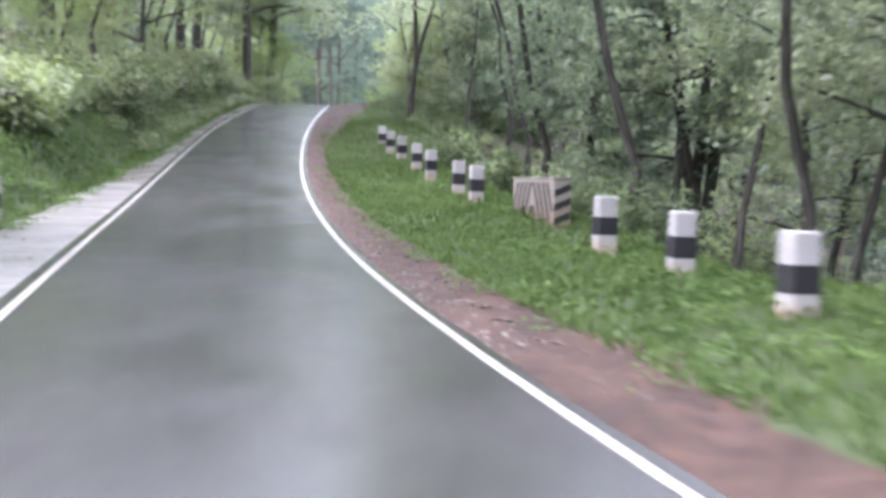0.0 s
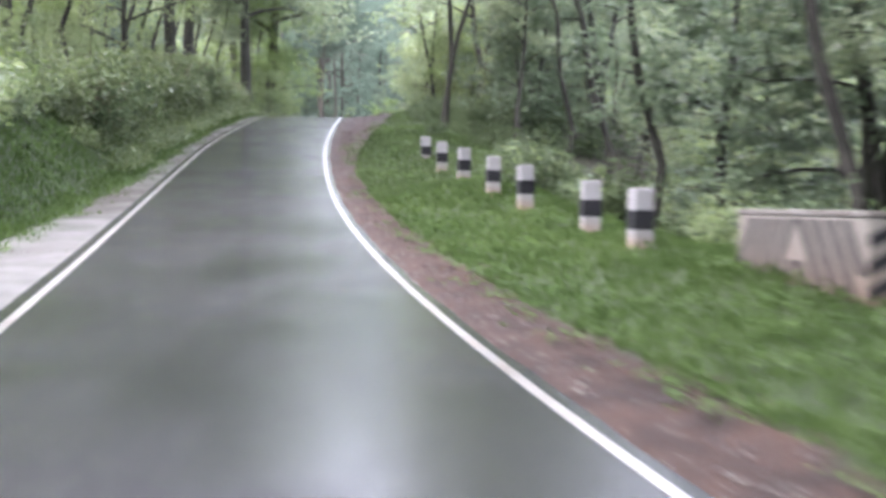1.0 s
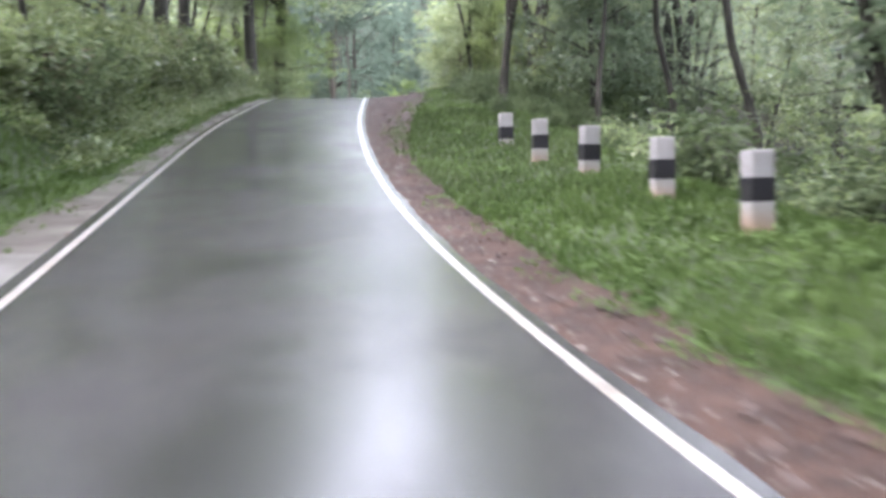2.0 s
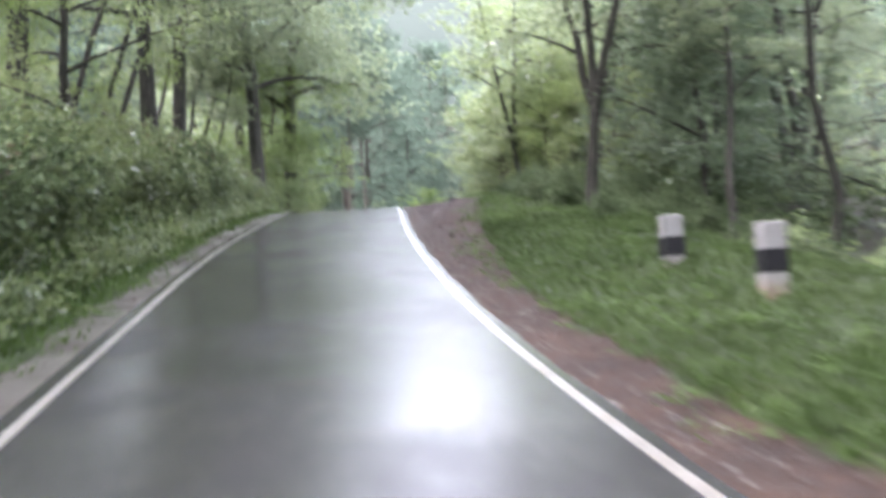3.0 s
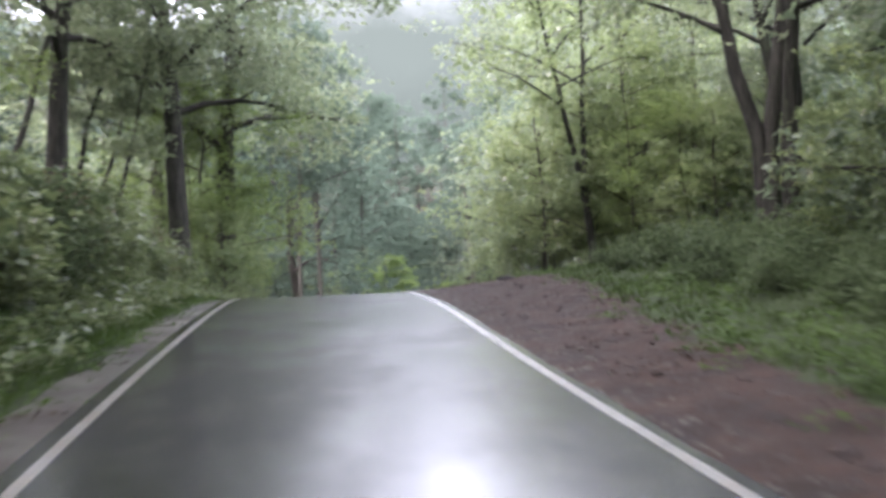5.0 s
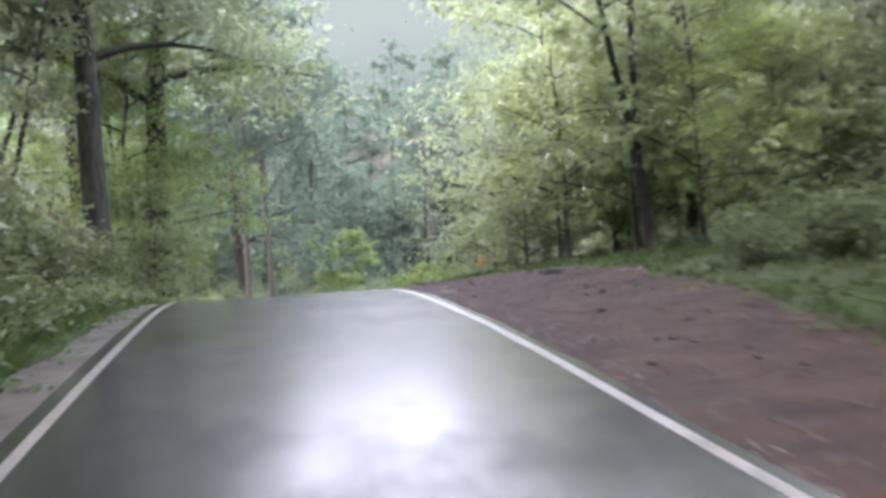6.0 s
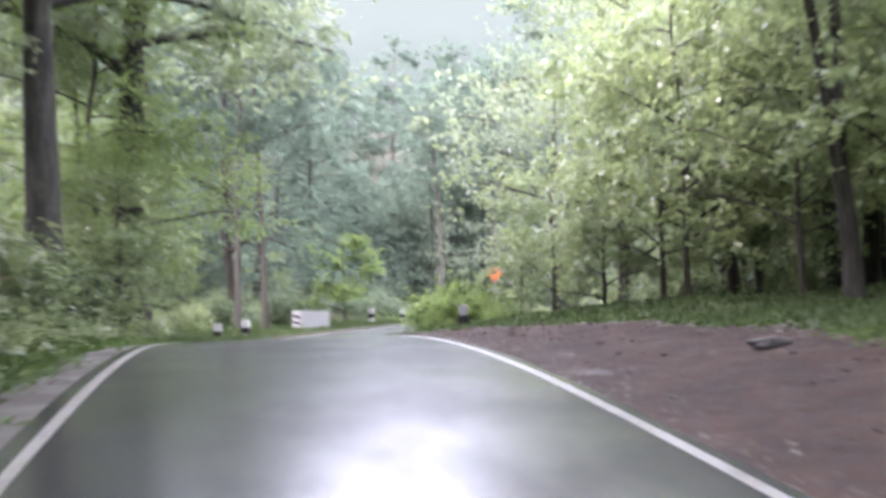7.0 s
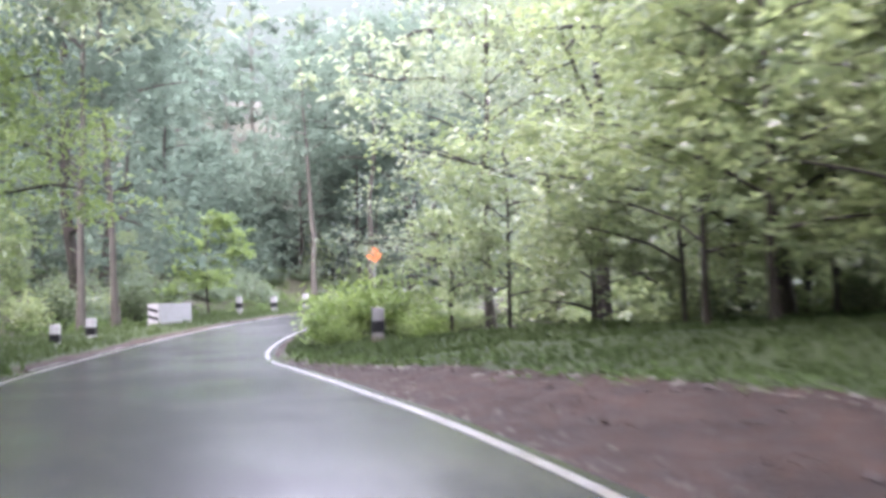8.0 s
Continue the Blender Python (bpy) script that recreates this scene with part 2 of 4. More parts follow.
def tube(soup, pts, radii, sides=7):
    pts, radii = np.asarray(pts, float), np.asarray(radii, float)
    along = np.gradient(pts, axis=0)
    along /= np.linalg.norm(along, axis=1, keepdims=True) + 1e-9
    ref = np.array([0.31, 0.95, 0.02])
    a = np.cross(along, ref)
    a /= np.linalg.norm(a, axis=1, keepdims=True) + 1e-9
    b = np.cross(along, a)
    ang = np.linspace(0, 2 * math.pi, sides, endpoint=False)
    ring = np.cos(ang)[None, :, None] * a[:, None] + np.sin(ang)[None, :, None] * b[:, None]
    verts = (pts[:, None] + ring * radii[:, None, None]).reshape(-1, 3)
    i, j = np.meshgrid(np.arange(len(pts) - 1), np.arange(sides), indexing="ij")
    k = (j + 1) % sides
    faces = np.stack([i * sides + j, i * sides + k, (i + 1) * sides + k, (i + 1) * sides + j], -1).reshape(-1, 4)
    soup.add(verts, faces)


def blades(soup, at, length, width, rng, droop=0.35, up=0.6, corners=4):
    """Leaves: one bent kite of four corners, or a three-cornered one, at every place in at."""
    n = len(at)
    turn = rng.uniform(0, 2 * math.pi, n)
    fall = rng.normal(-droop, 0.35, n)
    way = np.stack([np.cos(turn), np.sin(turn), fall], 1)
    way /= np.linalg.norm(way, axis=1, keepdims=True)
    tilt = rng.normal(0, 1, (n, 3)) * (1 - up)
    tilt[:, 2] += up
    side = np.cross(way, tilt)
    side /= np.linalg.norm(side, axis=1, keepdims=True) + 1e-9
    lift = np.cross(side, way)
    size = length * rng.uniform(0.6, 1.25, n)[:, None]
    wide = width * rng.uniform(0.7, 1.2, n)[:, None]
    if corners == 3:
        foot = at + way * size * 0.2
        verts = np.stack([foot + side * wide * 0.55, at + way * size * 1.05 - lift * size * 0.1, foot - side * wide * 0.55], 1).reshape(-1, 3)
        soup.add(verts, np.arange(3 * n).reshape(n, 3))
        return
    mid = at + way * size * 0.45 - lift * size * 0.06
    verts = np.stack([at, mid + side * wide * 0.5, at + way * size - lift * size * 0.12, mid - side * wide * 0.5], 1).reshape(-1, 3)
    soup.add(verts, np.arange(4 * n).reshape(n, 4))


# ---------------------------------------------------------------- the road's line and the lie of the land
HEADING = [-13.0, -11.69, -9.97, -8.77, -7.08, -5.33, -3.54, -2.41, -3.14, -2.85, 0.63, 6.82, 12.23, 17.55, 23.09, 28.69, 34.28, 39.87, 45.5, 51.0]
SLOPE = [1.79, 3.6, 5.87, 8.67, 11.67, 13.74, 12.75, 12.79, 9.59, 1.45, -1.91, 0.02, 2.16, 2.77, 2.58, 2.25, 1.92, 1.6, 1.2, 0.8]   # per cent
STEP, BEFORE, WIDE = 0.5, 40.0, 3.86
line_s = np.arange(-BEFORE, 152.0, STEP)
line_h = np.radians(np.interp(line_s, np.arange(20) * 8.0, HEADING))
line_g = np.interp(line_s, np.arange(20) * 8.0, SLOPE) / 100
start = int(BEFORE / STEP)


def summed(v):
    total = np.concatenate([[0], np.cumsum((v[1:] + v[:-1]) / 2 * STEP)])
    return total - total[start]


line_x, line_y, line_z = -0.540 + summed(np.sin(line_h)), 4.0 + summed(np.cos(line_h)), 0.05 + summed(line_g)


def on_road(s, lat):
    """Place and heading beside the road: s metres along it, lat metres to its right."""
    x, y, z, h = (np.interp(s, line_s, q) for q in (line_x, line_y, line_z, line_h))
    return x + lat * np.cos(h), y - lat * np.sin(h), z, h


def beside(x, y):
    """How far along the road and to its right a place lies."""
    x, y = np.atleast_1d(np.asarray(x, float)), np.atleast_1d(np.asarray(y, float))
    s, lat, far = np.empty(len(x)), np.empty(len(x)), np.empty(len(x))
    for a in range(0, len(x), 4000):
        dx, dy = x[a:a + 4000, None] - line_x, y[a:a + 4000, None] - line_y
        i = (dx * dx + dy * dy).argmin(1)
        r = np.arange(len(i))
        s[a:a + 4000] = line_s[i] + np.clip(dx[r, i] * np.sin(line_h[i]) + dy[r, i] * np.cos(line_h[i]), -STEP, STEP)
        lat[a:a + 4000] = dx[r, i] * np.cos(line_h[i]) - dy[r, i] * np.sin(line_h[i])
        far[a:a + 4000] = np.hypot(dx[r, i], dy[r, i])
    return s, np.where(lat < 0, -1, 1) * far, far


def red_width(s):
    return np.interp(s, [0, 12, 36, 46, 54, 62, 68, 73, 80, 88, 110], [3.1, 3.05, 2.8, 3.5, 4.0, 4.9, 5.0, 3.9, 2.5, 2.4, 2.3])


def shoulder_width(s):
    return np.interp(s, [-40, 0, 10, 18, 26, 34, 60, 70, 85, 150], [5.0, 4.2, 3.6, 3.4, 3.1, 2.7, 2.7, 2.6, 2.35, 2.3])


def wobble(x, y, scale, seed):
    """Smooth uneven ground between -1 and 1."""
    a = np.sin(x * scale * 1.3 + 1.7 * seed) * np.cos(y * scale + 0.6 * seed)
    b = np.sin(x * scale * 2.9 + y * scale * 2.1 + seed) * 0.5
    c = np.cos(x * scale * 5.3 - y * scale * 4.7 + 2 * seed) * 0.25
    return (a + b + c) / 1.75


def land(x, y, under_road=True):
    """Height of the ground."""
    x, y = np.atleast_1d(np.asarray(x, float)), np.atleast_1d(np.asarray(y, float))
    s, lat, far = beside(x, y)
    z = np.interp(s, line_s, line_z)
    right, left = np.maximum(lat, 0), np.maximum(-lat, 0)
    # right of the road: a low verge, then falling ground; a grassed mound where the road climbs
    mound = np.interp(s, [46, 60, 74, 84], [0.0, 1.0, 1.0, 0.0])
    fall = np.interp(s, [40, 55, 90, 105], [0.42, 0.10, 0.10, -0.12])
    rz = np.interp(right, [2.0, 2.1, 3.0, 4.6, 5.6], [-0.03, -0.012, 0.03, 0.22, 0.26])
    rz = rz + mound * np.interp(right, [5.0, 7.0, 9.5], [0.0, 0.25, 0.6])
    rz = rz - fall * np.clip(right - 6.2, 0, 40)
    # left of the road: narrow verge, then a bank
    bank = np.interp(s, [-10, 15, 30, 66, 80, 92], [1.0, 1.5, 1.9, 1.9, 1.0, 0.0])
    edge = shoulder_width(s)
    lz = np.interp(left - edge, [0.05, 0.6, 1.3], [-0.03, 0.02, 0.10]) * np.interp(s, [82, 92], [1.0, 0.2]) + bank * np.interp(left - np.maximum(edge - 3.6, 0), [3.6, 5.2, 7.0], [0.0, 0.8, 1.0]) + 0.14 * np.clip(left - 7, 0, 25)
    out = np.interp(s, [84, 100], [0.0, 1.0])
    lz = lz + out * (0.15 * np.clip(left - 9, 0, 80) + 0.28 * np.clip(left - 34, 0, 70))
    z = z + np.where(lat > 0, rz, lz)
    rough = np.clip((far - np.where(lat < 0, edge + 0.15, 2.8)) / 2.5, 0, 1)
    z = z + rough * (0.07 * wobble(x, y, 1.1, 1) + 0.12 * wobble(x, y, 0.37, 2))
    red = np.clip((lat - 2.2) / 0.4, 0, 1) * np.clip((red_width(s) - lat) / 0.5, 0, 1)
    z = z + red * 0.035 * (wobble(x, y, 3.7, 4) + 0.6)
    if under_road:
        z = np.where((lat < 2.02) & (lat > -edge), np.interp(s, line_s, line_z) - 0.03, z)
    return z


def ground():
    def spaced(lo, hi, step):
        inner = np.arange(lo, hi + 1e-6, step)
        grow = 2.0 * 1.45 ** np.arange(17)
        low = lo - np.cumsum(grow)
        high = hi + np.cumsum(grow)
        return np.concatenate([low[::-1], inner, high])
    xs, ys = spaced(-24, 14, 0.35), spaced(-12, 142, 0.45)
    X, Y = np.meshgrid(xs, ys)
    x, y = X.ravel(), Y.ravel()
    z = land(x, y)
    s, lat, far = beside(x, y)
    nx, ny = len(xs), len(ys)
    i, j = np.meshgrid(np.arange(ny - 1), np.arange(nx - 1), indexing="ij")
    faces = np.stack([i * nx + j, i * nx + j + 1, (i + 1) * nx + j + 1, (i + 1) * nx + j], -1).reshape(-1, 4)
    ob = mesh_object("ground", np.stack([x, y, z], 1), faces, EARTH, smooth=True)
    me = ob.data
    red = np.where(lat > 0, lat - red_width(s), np.where(s > 80, -lat - shoulder_width(s) - 0.45, 3.0))
    wood = np.where(lat > 0, lat - 7.5, -lat - 6.5)
    for key, values in (("red_edge", red), ("wood_edge", wood)):
        me.attributes.new(key, "FLOAT", "POINT").data.foreach_set("value", values.astype(np.float32))
    return tagged(ob, "grassy verges, red laterite shoulder and leaf litter under trees", "ground", kind="structure")


def ribbon(name, lo, hi, s0, s1, up, material, across=6, thick=0.06):
    """A strip along the road from lat lo(s) to hi(s), with turned-down edges."""
    s = np.arange(s0, s1 + 1e-6, 0.5)
    rows = []
    for k in range(across + 1):
        lat = lo(s) + (hi(s) - lo(s)) * k / across
        x, y, z, h = on_road(s, lat)
        rows.append(np.stack([x, y, z + up], 1))
    drop = np.array([0, 0, thick])
    rows = [rows[0] - drop, rows[0]] + rows + [rows[-1], rows[-1] - drop]
    grid = np.stack(rows, 1)
    n, m = grid.shape[:2]
    i, j = np.meshgrid(np.arange(n - 1), np.array([k for k in range(m - 1) if k not in (1, m - 3)]), indexing="ij")
    faces = np.stack([i * m + j, i * m + j + 1, (i + 1) * m + j + 1, (i + 1) * m + j], -1).reshape(-1, 4)
    return mesh_object(name, grid.reshape(-1, 3), faces, material, smooth=True)


def flat(v):
    return lambda s: np.full(len(s), float(v))


ground()
road = ribbon("road", lambda s: -2.02 - 0.10 * np.ones(len(s)), lambda s: 2.085 + 0.012 * np.sin(s * 1.7) + 0.008 * np.sin(s * 4.1), -40, 151, 0.0, ASPHALT, 10)
tagged(road, "narrow wet asphalt road with patchy sheen", "road", kind="structure")


def shoulder_edge(s):
    return -shoulder_width(s) - 0.07 * np.sin(s * 0.9) - 0.05 * np.sin(s * 2.7)


apron = ribbon("pavement_1", shoulder_edge, flat(-2.121), -40, 26, -0.004, APRON, 4)
tagged(apron, "pale wet concrete apron beside the road", "pavement", kind="structure")
shoulder = ribbon("pavement_2", lambda s: shoulder_edge(s) + 0.1, flat(-2.121), 25.5, 120, -0.009, SHOULDER, 4)
tagged(shoulder, "muddy grey-brown shoulder strip beside the road", "pavement", kind="structure")
for nr, lat in enumerate((-WIDE / 2, WIDE / 2), 1):
    edge_line = ribbon("road_marking_%d" % nr, flat(lat - 0.046), flat(lat + 0.046), -38, 148, 0.004, PAINT, 1, 0.003)
    tagged(edge_line, "worn white edge line painted on the asphalt", "road marking", kind="structure")


# ---------------------------------------------------------------- posts, parapets, sign, stone
def guide_post(paint, label):
    post = part("guide_post", block(0.27, 0.27, 1.02, (0, 0, -0.2), 0.025, 0.97), paint, None)
    part("band", block(0.279, 0.279, 0.25, (0, 0, 0.285), 0.006, 0.995, 1), BLACK, post, "black painted band")
    return tagged(post, label, "guide post", "guide posts along the road")


def set_post(x, y, z=None, turn=0.0, lean=0.0):
    """Upright at a place, turned to the road there; z is the foot's height where the verge is banked up."""
    along = beside(x, y)[0][0]
    heading = float(np.interp(along, line_s, line_h))
    return pose(x, y, float(land(x, y)[0]) if z is None else z, lean, lean * 0.6, -math.degrees(heading) + turn)


first = guide_post(WHITE, "white concrete guide post with a black band, stained at its foot")
first.matrix_basis = set_post(3.2, 9.3, 0.33, 4)
for x, y, z, turn, lean in ((2.9, 12.7, 0.42, -5, 1.5), (2.4, 15.3, 0.56, 3, 0), (0.87, 23.25, 1.09, 2, 0), (0.54, 25.56, 1.23, -3, 0.5), (-0.11, 29.47, 1.59, 4, -1), (-0.55, 32.32, 1.86, 0, 0),
                            (-1.09, 35.36, 2.18, 6, 1), (-1.57, 38.48, 2.48, -2, 0), (-2.0, 41.46, 2.79, 3, -1)):
    copy_thing(first, set_post(x, y, z, turn, lean))
# Same posts in the lightened white, since trees shade them here.
bend_post = guide_post(LIGHTENED_WHITE, "white guide post with a black band by the bend, paint lightened against shade")
bend_post.matrix_basis = set_post(-11.75, 100.8, float(land(-11.75, 100.8)[0]) - 0.2, 3, 0)
copy_thing(bend_post, set_post(-10.9, 103.8, float(land(-10.9, 103.8)[0]) - 0.2, -4, 1))
copy_thing(first, set_post(-4.28, 90.4, float(land(-4.28, 90.4)[0]) - 0.1, 2, 2))
for x, y, turn, lean in ((-5.15, 119.5, 5, 0), (-3.11, 123.9, 0, -1), (-1.1, 127.0, 4, 0), (1.2, 130.4, 0, 0), (3.8, 133.6, 3, 0)):
    copy_thing(bend_post, set_post(x, y, None, turn, lean))
copy_thing(first, set_post(-7.25, 18.4, 0.62, 8, 0))
for s in (135.5, 140.0, 144.5):
    x, y = (float(q) for q in on_road(s, -4.4)[:2])
    copy_thing(bend_post, set_post(x, y))


def stripe(x0, x1, z0, z1, wide, y, depth=0.004):
    """A slanting painted stripe on a face that looks along -y: from (x0, z0) to (x1, z1)."""
    bm = bmesh.new()
    corners = [(x0 - wide / 2, z0), (x0 + wide / 2, z0), (x1 + wide / 2, z1), (x1 - wide / 2, z1)]
    front = [bm.verts.new((x, y - depth, z)) for x, z in corners]
    back = [bm.verts.new((x, y + 0.004, z)) for x, z in corners]
    bm.faces.new(front)
    bm.faces.new(back[::-1])
    for k in range(4):
        bm.faces.new((front[k], back[k], back[(k + 1) % 4], front[(k + 1) % 4]))
    bmesh.ops.recalc_face_normals(bm, faces=bm.faces[:])
    return bm


def parapet(long, high, deep, face, striped):
    """A concrete culvert parapet; its long face looks along -y, the end with slanting bars along -x."""
    wall = part("parapet", block(long, deep, high - 0.06, (0, 0, -0.2), 0.03, 0.985), face, None)
    part("coping", block(long * 0.985 + 0.02, deep * 0.985 + 0.02, 0.06, (0, 0, high - 0.26), 0.012), CONCRETE if striped else LIGHTENED_WHITE, wall, "flat concrete coping")
    y = -deep / 2 * 0.992 - 0.004
    if striped:
        for side in (-1, 1):
            for k in range(7):
                foot, run, rise, end = 0.13 + 0.25 * k, 0.55, high - 0.31, long / 2 - 0.08
                low, top = max(0.0, (foot - end) / run), min(1.0, (foot - 0.07) / run)
                if top - low < 0.08:
                    continue
                part("painted_stripe", stripe(side * (foot - run * low), side * (foot - run * top), 0.02 + rise * low, 0.02 + rise * top, 0.13, y), FADED, wall, "faded black painted stripe")
    for k in range(4):
        z0 = 0.0 + k * (high - 0.30) / 4
        bar = bmesh.new()
        ys = (-deep * 0.44, deep * 0.44)
        pts = [(ys[0], z0), (ys[1], z0 + 0.12), (ys[1], z0 + 0.24), (ys[0], z0 + 0.12)]
        x = -long / 2 * 0.985
        front = [bar.verts.new((x - 0.012, q, z)) for q, z in pts]
        back = [bar.verts.new((x + 0.01, q, z)) for q, z in pts]
        bar.faces.new(front)
        bar.faces.new(back[::-1])
        for q in range(4):
            bar.faces.new((front[q], back[q], back[(q + 1) % 4], front[(q + 1) % 4]))
        bmesh.ops.recalc_face_normals(bar, faces=bar.faces[:])
        part("end_bar", bar, BLACK, wall, "slanting black painted bar")
    return wall


def set_parapet(wall, x, y, z, turn, mirrored=False):
    wall.matrix_basis = pose(x, y, z, 0, 0, turn) @ Matrix.Diagonal((1, -1 if mirrored else 1, 1, 1))


near_parapet = parapet(2.4, 1.24, 0.32, PARAPET, True)
set_parapet(near_parapet, 1.89, 19.66, 0.62, 102.7, True)
tagged(near_parapet, "low concrete culvert parapet painted with black and white stripes, rust-stained", "parapet", "culvert parapets")
far_parapet = parapet(3.2, 1.42, 0.45, LIGHTENED_WHITE, False)
set_parapet(far_parapet, -8.35, 111.6, 6.42, 66.0)
tagged(far_parapet, "white painted concrete culvert parapet at the roadside", "parapet", "culvert parapets")


def curve_sign():
    sign = new("road_sign")
    soup = Soup()
    tube(soup, [(0, 0, -0.3), (0, 0, 1.4), (0, 0, 3.0)], [0.038, 0.038, 0.038], 8)
    soup.object("pole", STEEL, sign, True, "grey steel pole")
    bm = block(0.72, 0.03, 0.72, (0, 0, -0.36), 0.012, 1.0, 1)
    bmesh.ops.rotate(bm, verts=bm.verts, cent=(0, 0, 0), matrix=Matrix.Rotation(radians(45), 3, "Y"))
    bmesh.ops.translate(bm, verts=bm.verts, vec=(0, -0.055, 2.83))
    plate = part("plate", bm, ORANGE, sign, "orange diamond plate")
    part("arrow", stripe(-0.10, 0.10, 2.72, 2.94, 0.09, -0.072), BLACK, plate, "plain dark bar")
    return tagged(sign, "orange diamond warning sign on a steel pole", "road sign")


sign = curve_sign()
sx, sy = 3.55, 131.5
sign.matrix_basis = pose(sx, sy, float(land(sx, sy)[0]), 0, 0, -8)


def stone(rx, ry, rz, seed):
    bm = bmesh.new()
    bmesh.ops.create_icosphere(bm, subdivisions=3, radius=1)
    for v in bm.verts:
        k = 1 + 0.28 * noise.noise(v.co * 1.4 + Vector((seed, 0, 0))) + 0.08 * noise.noise(v.co * 4)
        v.co = Vector((v.co.x * rx * k, v.co.y * ry * k, max(v.co.z, -0.4) * rz * k))
    return bm


rock = part("stone", stone(0.24, 0.13, 0.07, 3.0), ROCK, None)
rock.matrix_basis = pose(-4.48, 68.7, float(land(-4.48, 68.7)[0]) + 0.03, 0, 0, 15)
tagged(rock, "flat grey stone lying on the red soil", "stone")


# ---------------------------------------------------------------- trees and bushes
def grow(seed, high, thick, lean=(0.0, 0.0), bare=0.35, spread=4.0, limbs=9, leaves=7000, size=0.18, clump=0.6, forks=1, twig=3, kink=0.25, droop=0.35, split=0.0, corners=4, spray=16, tight=0.3):
    """Trunk with limbs and twigs, and the leaf clumps on them, as two soups."""
    rng = np.random.default_rng(seed)
    wood, crown, tips = Soup(), Soup(), []
    for k in range(forks):
        a = (rng.uniform(0, 6.28) if not split else 0.3) + k * 2 * math.pi / max(forks, 1)
        out = 0.0 if forks == 1 else 0.16 * high
        n = 9
        t = np.linspace(0, 1, n)
        if split and k:
            rng = np.random.default_rng(seed + 50 * k)
        sway = np.cumsum(rng.normal(0, kink / n * 2, (n, 2)), 0) * high * 0.12
        px = lean[0] * t + sway[:, 0] + out * math.cos(a) * np.maximum(t - split, 0) ** (1.2 if split == 0 else 0.9)
        py = lean[1] * t + sway[:, 1] + out * math.sin(a) * np.maximum(t - split, 0) ** (1.2 if split == 0 else 0.9)
        pz = -0.35 + (high * rng.uniform(0.86, 1.0) + 0.35) * t
        px[0] = px[1] * 0.3
        py[0] = py[1] * 0.3
        stem = np.stack([px, py, pz], 1)
        r = thick * (1 if forks == 1 else 0.72) * (1 - 0.82 * t) + 0.012
        r[0] *= 1.45
        tube(wood, stem, r, 8)
        for j in range(limbs):
            u = bare + (0.97 - bare) * (j + rng.uniform(0.1, 0.9)) / limbs
            base = np.array([np.interp(u, t, stem[:, q]) for q in range(3)])
            az = j * 2.4 + rng.uniform(-0.5, 0.5) + a
            reach = spread * (1.05 - 0.65 * max(0.0, (u - bare) / (1.0 - bare)) ** 1.6) * rng.uniform(0.65, 1.1)
            rise = rng.uniform(0.15, 0.75)
            w = np.linspace(0, 1, 5)
            side = rng.normal(0, 0.12, (5, 3)).cumsum(0) * reach * 0.25 * w[:, None]
            limb = base + np.stack([np.cos(az) * reach * w, np.sin(az) * reach * w, reach * (rise * w - 0.25 * w ** 2)], 1) + side
            rl = np.interp(u, t, r) * 0.5 * (1 - 0.85 * w) + 0.008
            tube(wood, limb, rl, 4)
            for q in range(twig):
                v = rng.uniform(0.35, 1.0)
                b = np.array([np.interp(v, w, limb[:, e]) for e in range(3)])
                d = rng.normal(0, 1, 3) * np.array([1, 1, 0.5]) + np.array([np.cos(az), np.sin(az), 0.1]) * 0.7
                d *= reach * rng.uniform(0.18, 0.4) / (np.linalg.norm(d) + 1e-6)
                tube(wood, [b, b + d * 0.5 + [0, 0, 0.04], b + d], [rl[2] * 0.6, rl[2] * 0.4, 0.005], 3)
                tips += [b + d, b + d * 0.5]
            tips += [limb[-1], limb[3], limb[2]]
        tips.append(stem[-1])
    tips = np.array(tips)
    # leaves hang in sprays, and the sprays in clumps round the twigs
    sprays = max(1, leaves // spray)
    pick = rng.integers(0, len(tips), sprays)
    body = np.clip(rng.normal(0, 1, (sprays, 3)), -1.5, 1.5) * np.array([1, 1, 0.8]) * clump * rng.uniform(0.5, 1.3, len(tips))[pick][:, None]
    heart = tips[pick] + body
    which = rng.integers(0, sprays, leaves)
    at = heart[which] + rng.normal(0, 1, (leaves, 3)) * np.array([1, 1, 0.5]) * (tight * clump * rng.uniform(0.6, 1.4, sprays))[which][:, None]
    at[:, 2] = np.maximum(at[:, 2], 0.05)
    blades(crown, at, size, size * 0.48, rng, droop, 0.6, corners)
    return wood, crown


def tree(name, label, category, group, bark_mat, leaf_mat, **how):
    wood, crown = grow(**how)
    top = new(name)
    wood.object("trunk", bark_mat, top, True)
    crown.object("crown", leaf_mat, top, False)
    return tagged(top, label, category, group)


